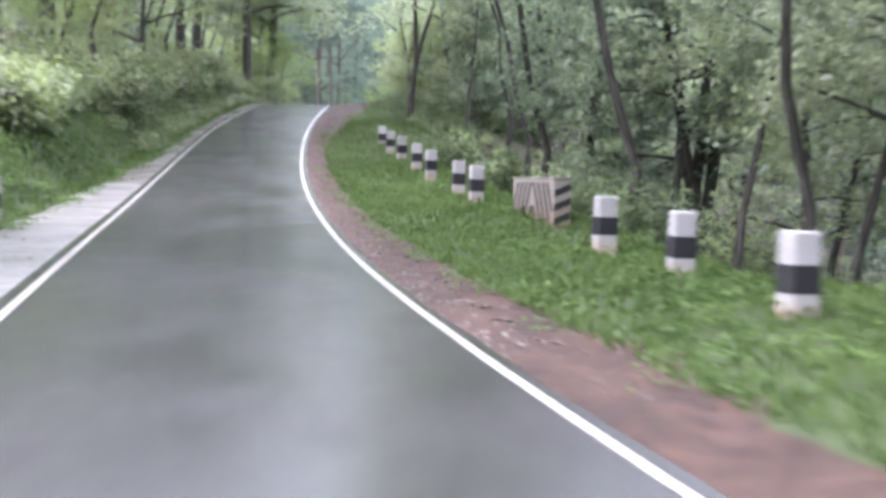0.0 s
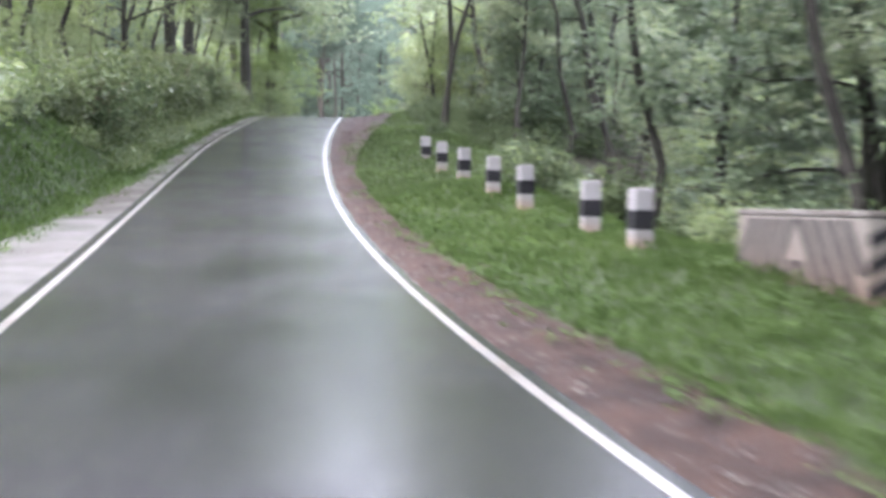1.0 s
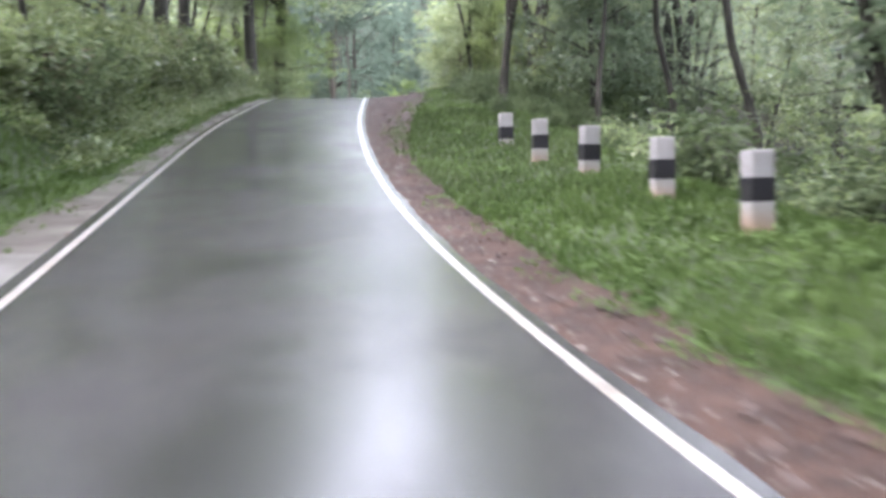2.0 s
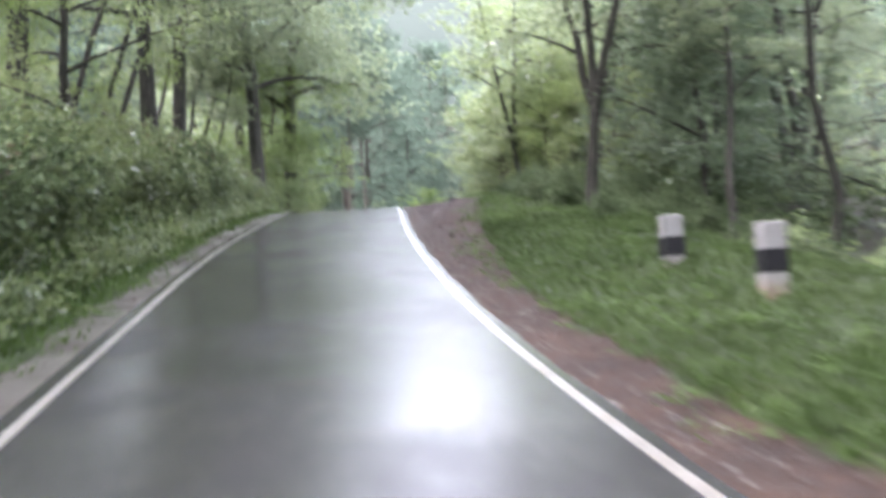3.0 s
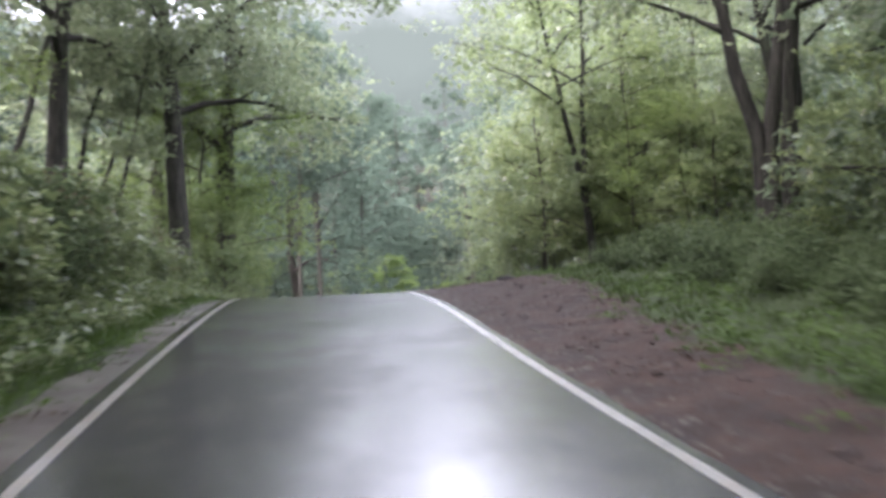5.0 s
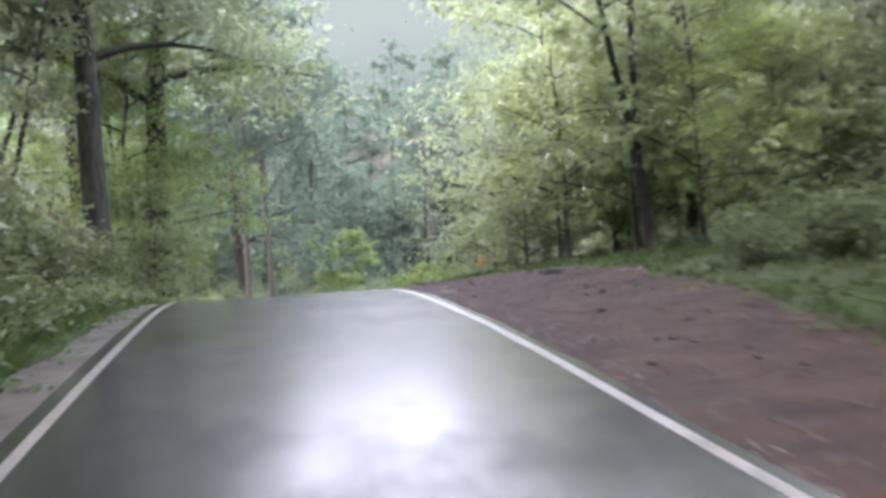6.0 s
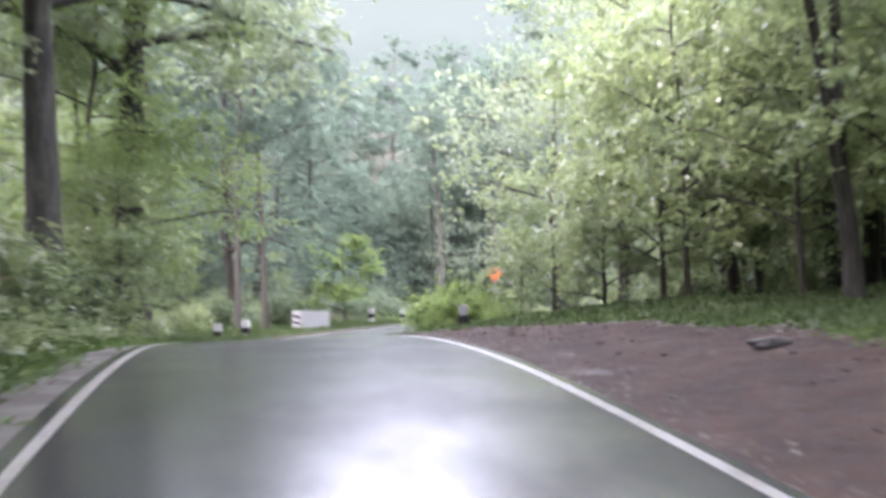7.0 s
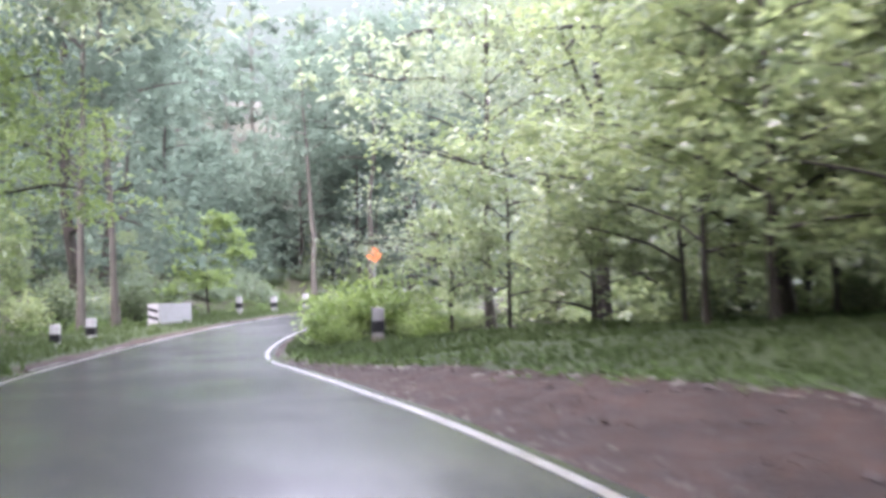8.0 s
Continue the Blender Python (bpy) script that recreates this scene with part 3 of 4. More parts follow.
def bush(name, label, leaf_mat, seed, high, wide, leaves, size, stems=7, corners=4):
    rng = np.random.default_rng(seed)
    wood, crown, tips = Soup(), Soup(), []
    for k in range(stems):
        a = rng.uniform(0, 6.28)
        d = wide * rng.uniform(0.3, 1.0)
        h = high * rng.uniform(0.55, 1.0) * (1.1 - 0.45 * d / wide)
        w = np.linspace(0, 1, 5)
        pts = np.stack([np.cos(a) * d * w ** 1.3, np.sin(a) * d * w ** 1.3, h * w - 0.1], 1) + rng.normal(0, 0.03, (5, 3)) * w[:, None]
        tube(wood, pts, 0.022 * (1 - 0.8 * w) + 0.003, 4)
        tips += [pts[-1], pts[3], pts[2], pts[3] + rng.normal(0, 0.12, 3) * wide]
    tips = np.array(tips)
    pick = rng.integers(0, len(tips), leaves)
    at = tips[pick] + rng.normal(0, 0.26, (leaves, 3)) * np.array([wide, wide, high * 0.75])
    at[:, 2] = np.maximum(at[:, 2], 0.02)
    blades(crown, at, size, size * 0.5, rng, 0.2, 0.6, corners)
    top = new(name)
    wood.object("stem", BARK_BROWN, top, True)
    crown.object("foliage", leaf_mat, top, False)
    return tagged(top, label, "bush", "roadside bushes")


class Planter:
    """Places the first of a kind itself, then copies of it."""
    def __init__(self, thing):
        self.thing, self.used = thing, False

    def at(self, x, y, size=1.0, turn=0.0, sink=0.05, tall=1.0):
        m = pose(x, y, float(land(x, y)[0]) - sink, 0, 0, turn) @ Matrix.Diagonal((size, size, size * tall, 1))
        if self.used:
            return copy_thing(self.thing, m)
        self.used = True
        self.thing.matrix_basis = m
        return self.thing


WOODS = "trees of the roadside forest"
tall_tree = Planter(tree("tree", "tall broadleaf forest tree with a dark straight trunk", "tree", WOODS, BARK_DARK, LEAF_HIGH, seed=11, high=18, thick=0.34, bare=0.30, spread=6.2, limbs=14, leaves=8000, size=0.31, clump=1.0, corners=3))
wide_tree = Planter(tree("tree", "broad forest tree with grey-green wet leaves", "tree", WOODS, BARK_BROWN, LEAF_GREY, seed=12, high=13, thick=0.17, bare=0.13, spread=4.6, limbs=13, leaves=10500, size=0.19, clump=0.85, corners=3))
green_tree = Planter(tree("tree", "broad mid-green forest tree with uneven open crown", "tree", WOODS, BARK_DARK, LEAF_MID, seed=22, high=11.5, thick=0.14, bare=0.14, spread=4.2, limbs=14, leaves=10500, size=0.175, clump=0.75, corners=3))
forked_tree = Planter(tree("tree", "forked forest tree with three dark leaning stems", "tree", WOODS, BARK_DARK, LEAF_HIGH, seed=13, high=12, thick=0.27, bare=0.42, spread=3.6, limbs=7, leaves=8500, size=0.235, clump=0.75, forks=3, corners=3))
yellow_tree = Planter(tree("tree", "yellow-green tree with light drooping foliage over the bank", "tree", WOODS, BARK_BROWN, LEAF_YELLOW, seed=14, high=8.8, thick=0.075, bare=0.26, spread=3.9, limbs=13, leaves=12500, size=0.155, clump=0.65, corners=3))
thin_tree = Planter(tree("tree", "slender leaning young tree with a thin dark stem", "tree", WOODS, BARK_DARK, LEAF_HIGH, seed=15, high=8.5, thick=0.10, lean=(1.6, 0.4), bare=0.45, spread=2.0, limbs=7, leaves=3600, size=0.2, clump=0.5, corners=3))
low_tree = Planter(tree("tree", "dense young forest tree with foliage down to the ground", "tree", WOODS, BARK_BROWN, LEAF_MID, seed=16, high=6.0, thick=0.08, bare=0.06, spread=2.6, limbs=13, leaves=4300, size=0.235, clump=0.55, corners=3))
dark_tree = Planter(tree("tree", "shady understorey tree with dark glossy leaves", "tree", WOODS, BARK_DARK, LEAF_DARK, seed=17, high=7.5, thick=0.11, bare=0.15, spread=3.0, limbs=12, leaves=7000, size=0.21, clump=0.6, corners=3))
pale_tree = Planter(tree("tree", "tall forest tree with a slim pale trunk", "tree", WOODS, BARK_PALE, LEAF_HAZED, seed=18, high=17, thick=0.19, bare=0.50, spread=4.2, limbs=10, leaves=9500, size=0.30, clump=0.9, corners=3))
sapling = Planter(tree("tree", "young tree with light green leaves in loose tiers", "tree", WOODS, BARK_BROWN, LEAF_BRIGHT, seed=19, high=4.6, thick=0.06, bare=0.22, spread=2.9, limbs=10, leaves=6500, size=0.2, clump=0.30, droop=0.1))
mast_tree = Planter(tree("tree", "slim pale-trunked tree with a thin high crown", "tree", WOODS, BARK_PALE, LEAF_HAZED, seed=28, high=17, thick=0.17, bare=0.58, spread=3.0, limbs=9, leaves=2600, size=0.32, clump=0.8, corners=3))
hill_tree = Planter(tree("tree", "hillside tree with dense crown in haze-greyed green", "tree", WOODS, BARK_BROWN, LEAF_HAZED, seed=23, high=14, thick=0.20, bare=0.16, spread=4.4, limbs=11, leaves=3000, size=0.43, clump=0.95, twig=1, corners=3))
shade_tree = Planter(tree("tree", "hillside tree with haze-greyed green crown and pale trunk", "tree", WOODS, BARK_PALE, LEAF_HAZED, seed=24, high=15, thick=0.18, bare=0.22, spread=4.2, limbs=11, leaves=3000, size=0.43, clump=0.95, twig=1, corners=3))
canopy_tree = Planter(tree("tree", "tall slim forest tree with a high overhanging crown", "tree", WOODS, BARK_DARK, LEAF_HIGH, seed=25, high=17, thick=0.10, lean=(1.8, 1.0), kink=0.6, bare=0.45, spread=6.6, limbs=12, leaves=12000, size=0.28, clump=1.1, corners=3))
split_tree = Planter(tree("tree", "dark-stemmed tree whose trunk splits in two above the bank", "tree", WOODS, BARK_DARK, LEAF_MID, seed=26, high=11.5, thick=0.18, lean=(0.9, 0.3), bare=0.5, spread=3.2, limbs=8, leaves=3000, size=0.26, clump=0.7, forks=2, split=0.3, kink=0.12))
screen_tree = Planter(tree("tree", "dense young tree with fine leaves down to the grass", "tree", WOODS, BARK_BROWN, LEAF_MID, seed=27, high=6.6, thick=0.06, bare=0.22, spread=2.7, limbs=14, leaves=6800, size=0.19, clump=0.5, corners=3))
leafy_bush = Planter(bush("bush", "dense green roadside bush", LEAF_MID, 31, 1.5, 1.1, 1250, 0.19, corners=3))
glossy_bush = Planter(bush("bush", "bank bush with large wet glossy leaves", LEAF_BANK, 32, 1.4, 1.0, 1050, 0.26, corners=3))
dark_bush = Planter(bush("bush", "bush under the trees with leaves darkened as if shaded", LEAF_SHADED, 33, 1.7, 1.3, 1100, 0.22, corners=3))
bright_bush = Planter(bush("bush", "bright yellow-green bush beside the road", LEAF_BRIGHT, 34, 1.5, 1.2, 1250, 0.21))
brown_bush = Planter(bush("bush", "withered brown bush on the bank", LEAF_DRY, 35, 1.3, 0.9, 900, 0.17))

# trees that stand out singly
for kind, x, y, size, turn in (
        (tall_tree, -14.0, 83.0, 1.15, 20), (tall_tree, -14.8, 66.0, 0.8, 130), (tall_tree, -16.4, 76.8, 0.9, 250), (green_tree, -14.2, 55.5, 0.95, 60),
        (tall_tree, -15.8, 45.5, 0.9, 300), (tall_tree, -17.5, 61.0, 1.0, 200), (yellow_tree, -14.0, 36.0, 0.9, 170), (tall_tree, -16.5, 30.0, 1.0, 10),
        (forked_tree, 0.8, 66.1, 1.0, 40), (forked_tree, 2.5, 69.7, 0.95, 160), (forked_tree, 5.5, 60.0, 1.0, 250),
        (split_tree, -1.4, 54.0, 1.0, 0), (split_tree, -1.7, 72.6, 0.75, 200), (thin_tree, 1.2, 51.0, 0.9, 60), (thin_tree, 4.5, 86.1, 0.8, 0), (thin_tree, 0.7, 81.8, 0.8, 330), (thin_tree, 0.9, 82.3, 0.8, 100),
        (forked_tree, 7.2, 31.0, 1.0, 100), (thin_tree, 6.5, 24.5, 1.2, 25), (thin_tree, 9.5, 27.5, 1.2, 15), (forked_tree, 11.5, 23.0, 1.0, 220),
        (yellow_tree, -13.6, 88.0, 1.25, 30), (yellow_tree, -15.0, 92.5, 1.25, 140), (yellow_tree, -13.0, 86.6, 0.62, 80), (low_tree, -12.9, 85.6, 0.7, 300), (yellow_tree, -16.4, 99.0, 1.1, 250), (low_tree, -12.6, 84.3, 0.65, 10), (tall_tree, -16.5, 95.0, 1.0, 100), (tall_tree, -13.2, 90.5, 1.1, 200), (wide_tree, -1.2, 92.0, 0.7, 40), (low_tree, -2.6, 90.2, 0.75, 140), (wide_tree, 2.5, 97.0, 0.95, 80), (tall_tree, 5.0, 102.0, 1.0, 150), (forked_tree, 9.2, 19.5, 0.95, 30), (dark_tree, 12.5, 15.0, 1.4, 70), (thin_tree, 7.6, 20.8, 1.2, 350), (dark_tree, 11.0, 9.0, 1.4, 140), (thin_tree, 8.4, 14.0, 1.2, 20), (pale_tree, 5.5, 141.0, 1.2, 20), (hill_tree, 9.0, 146.0, 1.3, 90), (shade_tree, 3.0, 150.0, 0.9, 160), (hill_tree, 13.0, 152.0, 1.4, 10), (shade_tree, 8.0, 158.0, 1.4, 250), (shade_tree, 17.0, 160.0, 1.4, 120), (hill_tree, 20.0, 148.0, 1.3, 200), (wide_tree, -18.5, 104.0, 1.0, 60), (wide_tree, 6.8, 63.0, 0.9, 200), (wide_tree, 7.2, 56.0, 0.85, 70), (wide_tree, 5.5, 66.5, 1.0, 20), (wide_tree, 3.6, 74.0, 0.95, 300),
        (wide_tree, -0.2, 80.5, 1.0, 30), (yellow_tree, 1.6, 80.5, 0.85, 270), (green_tree, 0.2, 76.0, 0.95, 130), (green_tree, -1.2, 85.0, 1.0, 250), (yellow_tree, 1.5, 79.0, 0.8, 20), (yellow_tree, 6.5, 72.0, 0.9, 100), (low_tree, -2.2, 83.0, 0.75, 200), (wide_tree, 2.5, 89.0, 0.85, 10),
        (sapling, -6.5, 120.5, 1.0, 0), (mast_tree, 0.9, 138.0, 1.1, 0),  (hill_tree, -12.0, 118.0, 1.1, 30), (shade_tree, -15.5, 113.0, 1.15, 90), (hill_tree, -11.5, 126.5, 0.8, 200), (pale_tree, -12.9, 136.0, 0.9, 70), (pale_tree, -15.0, 138.0, 1.0, 190), (mast_tree, -10.5, 142.0, 1.0, 250)):
    kind.at(x, y, size, turn)

for x, y, size in ((-4.9, 92.4, 0.8), (-4.3, 92.6, 1.15), (-3.6, 92.9, 1.05), (-4.4, 94.0, 1.1), (-2.9, 92.6, 0.75), (-5.0, 91.2, 0.5), (-3.3, 91.4, 0.5)):
    bright_bush.at(x, y, 0.98 * size, 70 * x, tall=1.1)
for x, y, size, turn in ((-2.2, 77.4, 0.85, 10), (-1.9, 79.6, 0.95, 80), (-0.6, 72.6, 1.0, 30), (-1.3, 81.6, 0.8, 150), (1.6, 74.0, 1.1, 250), (-2.6, 86.0, 0.7, 40), (0.8, 70.2, 0.7, 190)):
    screen_tree.at(x, y, size, turn)
for x, y, size, turn in ((4.0, 150.0, 1.5, 10), (7.0, 156.0, 1.7, 100), (1.0, 147.0, 1.05, 200), (10.5, 151.0, 1.6, 290), (5.0, 144.0, 0.9, 60)):
    hill_tree.at(x, y, 0.62 * size, turn)

for x, y, turn in ((-11.5, 107.6, 300), (-10.3, 110.5, 120)):
    pale_tree.at(x, y, 0.6, turn, tall=1.55)
# crowns that reach from both sides over the road
# Early crowns hang out of view, added to shade road and verge.
for s, lat, size, turn in ((10, -10.0, 1.0, -45), (36, -8.4, 0.95, -25), (43, -7.6, 0.95, -30), (50, -8.0, 1.05, -12), (57, -7.4, 0.95, -50), (64, -8.0, 1.05, -28), (71, -7.8, 0.95, -15), (78, -8.0, 0.95, -5),
                           (83, -9.0, 1.0, -40), (-6, 9.5, 1.0, 150), (4, 9.6, 1.05, 150), (13, 9.2, 1.05, 165), (21, 9.0, 1.1, 140), (30, 9.0, 1.05, 155), (38, 10.0, 1.0, 150), (46, 10.4, 1.0, 170), (54, 10.0, 1.0, 160), (60.5, -6.6, 1.0, -20)):
    x, y = (float(q) for q in on_road(s, lat)[:2])
    canopy_tree.at(x, y, size, turn)
for kind, x, y, size, turn in ((dark_tree, 4.6, 34.5, 0.9, 40), (dark_tree, 6.4, 30.5, 0.9, 160), (dark_tree, 2.6, 58.2, 0.8, 100), (dark_tree, 3.8, 62.0, 0.85, 210), (dark_tree, 1.8, 55.2, 0.7, 320), (yellow_tree, 0.3, 70.8, 0.55, 50), (thin_tree, -15.9, 80.5, 1.0, 20), (split_tree, 0.4, 77.4, 0.7, 75), (screen_tree, -1.2, 75.2, 0.9, 120), (screen_tree, -0.3, 79.2, 1.0, 300), (screen_tree, 0.6, 76.0, 1.05, 20), (tall_tree, 3.2, 99.5, 1.0, 40), (green_tree, 2.3, 77.0, 0.9, 210), (green_tree, 0.9, 83.6, 0.8, 330), (wide_tree, 2.9, 71.4, 0.8, 60)):
    kind.at(x, y, size, turn)

# the forest on both sides
def scatter(kinds, s0, s1, lat0, lat1, count, sizes, apart):
    rng = np.random.default_rng(abs(int(1000 * s0 + 70 * s1 + 31 * abs(lat0) + 7 * abs(lat1))) + 5)
    done, tries = [], 0
    while count and tries < 4000:
        tries += 1
        s, lat = rng.uniform(s0, s1), rng.uniform(lat0, lat1)
        x, y, z, h = (float(q) for q in on_road(s, lat))
        if any((x - a) ** 2 + (y - b) ** 2 < apart ** 2 for a, b in done):
            continue
        if abs(float(beside(x, y)[1][0])) < min(abs(lat0), abs(lat1)) - 0.2:
            continue
        done.append((x, y))
        # trees in this gap are shrunk so the bright backdrop shows and reflects
        gap = 0.66 if y > 122 and -8.5 < x < 0.5 + 0.12 * (y - 130) else 1.0
        kinds[int(rng.integers(0, len(kinds)))].at(x, y, gap * rng.uniform(*sizes), rng.uniform(0, 360))
        count -= 1


scatter([yellow_tree, wide_tree, green_tree, low_tree], 26, 72, -15.5, -9.5, 11, (0.75, 1.05), 3.4)
scatter([green_tree, hill_tree, yellow_tree], 50, 76, -23, -15.5, 7, (0.8, 1.05), 3.6)
scatter([hill_tree, shade_tree], 74, 110, -42, -22, 10, (0.9, 1.2), 5.0)
scatter([thin_tree, wide_tree, green_tree, forked_tree, low_tree], 18, 52, 11.0, 24, 16, (0.7, 1.0), 3.6)
scatter([hill_tree, shade_tree], 10, 58, 20, 40, 12, (0.8, 1.1), 5.0)
scatter([hill_tree, shade_tree], 58, 108, 24, 42, 6, (0.8, 1.1), 5.5)
scatter([wide_tree, green_tree, thin_tree, yellow_tree], 54, 100, 12.0, 24, 11, (0.7, 1.05), 3.3)
scatter([screen_tree, low_tree, green_tree], 58, 102, 10.0, 13.0, 13, (0.6, 1.0), 2.0)
scatter([wide_tree, green_tree, low_tree], 78, 104, -22, -11.5, 10, (0.7, 1.0), 3.0)
scatter([hill_tree, shade_tree, pale_tree, shade_tree], 104, 150, -30, -13.5, 9, (0.75, 1.1), 3.2)
scatter([hill_tree, shade_tree, shade_tree], 98, 150, -62, -30, 42, (0.85, 1.15), 4.0)
scatter([hill_tree, shade_tree], 104, 150, 9, 40, 18, (0.7, 1.0), 4.5)
scatter([hill_tree, shade_tree], -34, -10, 10, 30, 8, (0.8, 1.1), 5.0)
scatter([hill_tree, shade_tree], -34, -8, -30, -11, 8, (0.8, 1.1), 5.0)
scatter([low_tree], 20, 74, -9.0, -6.8, 14, (0.4, 0.65), 3.0)
scatter([low_tree, dark_tree], 106, 150, -24, -10.5, 14, (0.5, 0.85), 2.6)
scatter([leafy_bush, bright_bush, leafy_bush, glossy_bush], 8, 38, -7.0, -4.9, 46, (0.7, 1.2), 0.75)
scatter([glossy_bush, leafy_bush, glossy_bush, dark_bush], 34, 80, -5.9, -4.15, 84, (0.6, 0.98), 0.72)
scatter([brown_bush], 30, 72, -5.2, -4.2, 5, (0.8, 1.2), 2.0)
scatter([leafy_bush, bright_bush, leafy_bush], 76, 94, -9.5, -5.2, 22, (0.6, 1.3), 0.9)
scatter([leafy_bush, dark_bush, leafy_bush], 94, 112, -11, -7.6, 16, (0.6, 1.2), 0.9)
scatter([dark_bush, leafy_bush], 16, 42, 6.6, 13, 34, (0.5, 1.0), 1.0)
scatter([leafy_bush, dark_bush, leafy_bush], 54, 80, 7.8, 13, 34, (0.4, 0.8), 1.0)
scatter([dark_bush, leafy_bush], 42, 56, 8.2, 13, 14, (0.35, 0.6), 1.0)
scatter([dark_bush], 45, 66, 5.4, 9.0, 46, (0.3, 0.62), 0.7)
scatter([bright_bush, leafy_bush, leafy_bush], 85, 98, 5.2, 8.0, 9, (0.35, 0.6), 0.9)


def thicket(name, label, count, s0, s1, lat0, lat1, high, leaves, size, material, seed):
    """Undergrowth that nobody could count: many leafy mounds in one mesh."""
    g = np.random.default_rng(seed)
    x, y, z, h = on_road(g.uniform(s0, s1, count), g.uniform(lat0, lat1, count))
    z = land(x, y)
    keep = np.abs(beside(x, y)[1]) > min(abs(lat0), abs(lat1)) - 0.3
    at = np.stack([x, y, z], 1)[keep]
    tall = high * g.uniform(0.5, 1.2, len(at))
    pick = g.integers(0, len(at), leaves * len(at))
    body = g.normal(0, 1, (len(pick), 3))
    body /= np.linalg.norm(body, axis=1, keepdims=True) + 1e-9
    body *= (g.uniform(0, 1, len(pick)) ** 0.4 * tall[pick])[:, None] * np.array([0.85, 0.85, 1.0])
    body[:, 2] = np.abs(body[:, 2])
    soup = Soup()
    blades(soup, at[pick] + body + g.normal(0, 0.08, body.shape), size, size * 0.5, g, 0.2, 0.6, 3)
    return tagged(soup.object(name, material), label, "undergrowth", kind="stuff")


thicket("undergrowth", "thicket under the trees down the slope, leaves darkened as if shaded", 70, 4, 60, 13, 30, 2.0, 420, 0.28, LEAF_SHADED, 61)
thicket("undergrowth", "thicket behind the bare soil, leaves darkened as if shaded", 30, 50, 68, 9.2, 14.0, 1.6, 310, 0.28, LEAF_SHADED, 62)
thicket("undergrowth", "shady green thicket behind the grass by the bend", 60, 68, 104, 9.2, 14.0, 1.7, 310, 0.26, LEAF_MID, 69)
thicket("undergrowth", "dim thicket deep under the trees", 60, 60, 112, 14, 34, 2.0, 260, 0.36, LEAF_MID, 65)
thicket("undergrowth", "dim green thicket behind the posts of the bend", 60, 105, 148, -15, -8.5, 1.5, 420, 0.22, LEAF_DARK, 63)
thicket("undergrowth", "thicket on the hillside forest floor in haze-greyed green", 150, 100, 150, -50, -13, 3.6, 260, 0.40, LEAF_HAZED, 64)
thicket("undergrowth", "scrub in haze-greyed green between the hillside trees", 150, 106, 150, -48, -14, 6.0, 270, 0.40, LEAF_HAZED, 67)


def far_woods(label, count, seed, small, large, area):
    """A wood on the hillside behind the bend, one mass of crowns on slim trunks; area gives places for a generator."""
    g = np.random.default_rng(seed)
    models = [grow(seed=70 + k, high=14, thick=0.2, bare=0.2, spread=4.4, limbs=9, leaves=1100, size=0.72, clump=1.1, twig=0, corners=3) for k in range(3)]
    canopy, stems = Soup(), Soup()
    x, y = area(g)
    z = land(x, y)
    for k in range(count):
        wood, crown = models[int(g.integers(0, 3))]
        a, size = g.uniform(0, 6.28), g.uniform(small, large)
        turn = size * np.array([[math.cos(a), math.sin(a), 0], [-math.sin(a), math.cos(a), 0], [0, 0, 1]])
        put = np.array([x[k], y[k], z[k] - 0.2])
        canopy.add(np.concatenate(crown.v) @ turn + put, np.concatenate(crown.f))
        stems.add(wood.v[0] @ turn + put, wood.f[0])
    top = tagged(canopy.object("far_woods", LEAF_HAZED), label, "woods", kind="stuff")
    stems.object("trunks", BARK_PALE, top, True)


far_woods("distant woods on the hillside in haze-greyed green", 90, 8, 0.85, 1.3, lambda g: on_road(g.uniform(92, 150, 90), g.uniform(-125, -60, 90))[:2])
far_woods("woods in haze-greyed green high up beyond the bend", 90, 9, 0.8, 1.15, lambda g: (g.uniform(-40, 75, 90), g.uniform(178, 260, 90)))
far_woods("low growth in haze-greyed green in the gap beyond the bend", 70, 10, 0.45, 0.65, lambda g: (g.uniform(-14, 26, 70), g.uniform(147, 180, 70)))


# ---------------------------------------------------------------- grass, weeds, litter
def grass(name, label, count, s0, s1, lat_of, high, material, seed):
    g = np.random.default_rng(seed)
    s = g.uniform(s0, s1, count)
    lat = lat_of(s, g.uniform(0, 1, count))
    x, y, z, h = on_road(s, lat)
    thin = wobble(x, y, 1.9, 7) + g.normal(0, 1.1, count) > -0.6
    x, y = x[thin], y[thin]
    z = land(x, y)
    n = len(x)
    turn, tall = g.uniform(0, 6.28, n), high * g.uniform(0.45, 1.3, n) * (1 + 0.35 * wobble(x, y, 0.8, 9))
    lean = g.uniform(0.15, 0.75, n) * tall
    way, side = np.stack([np.cos(turn), np.sin(turn), 0 * turn], 1), np.stack([-np.sin(turn), np.cos(turn), 0 * turn], 1)
    base = np.stack([x, y, z - 0.02], 1)
    w = (0.012 + 0.02 * g.uniform(0, 1, n))[:, None]
    mid = base + way * lean[:, None] * 0.35 + np.array([0, 0, 1]) * (tall * 0.6)[:, None]
    tip = base + way * lean[:, None] + np.array([0, 0, 1]) * tall[:, None]
    verts = np.stack([base, mid + side * w, tip, mid - side * w], 1).reshape(-1, 3)
    faces = np.arange(4 * n).reshape(n, 4)
    ob = mesh_object(name, verts, faces, material)
    return tagged(ob, label, "grass", kind="stuff")


def between(lo, hi, power=1.0):
    return lambda s, u: (lo(s) if callable(lo) else lo) + ((hi(s) if callable(hi) else hi) - (lo(s) if callable(lo) else lo)) * u ** power


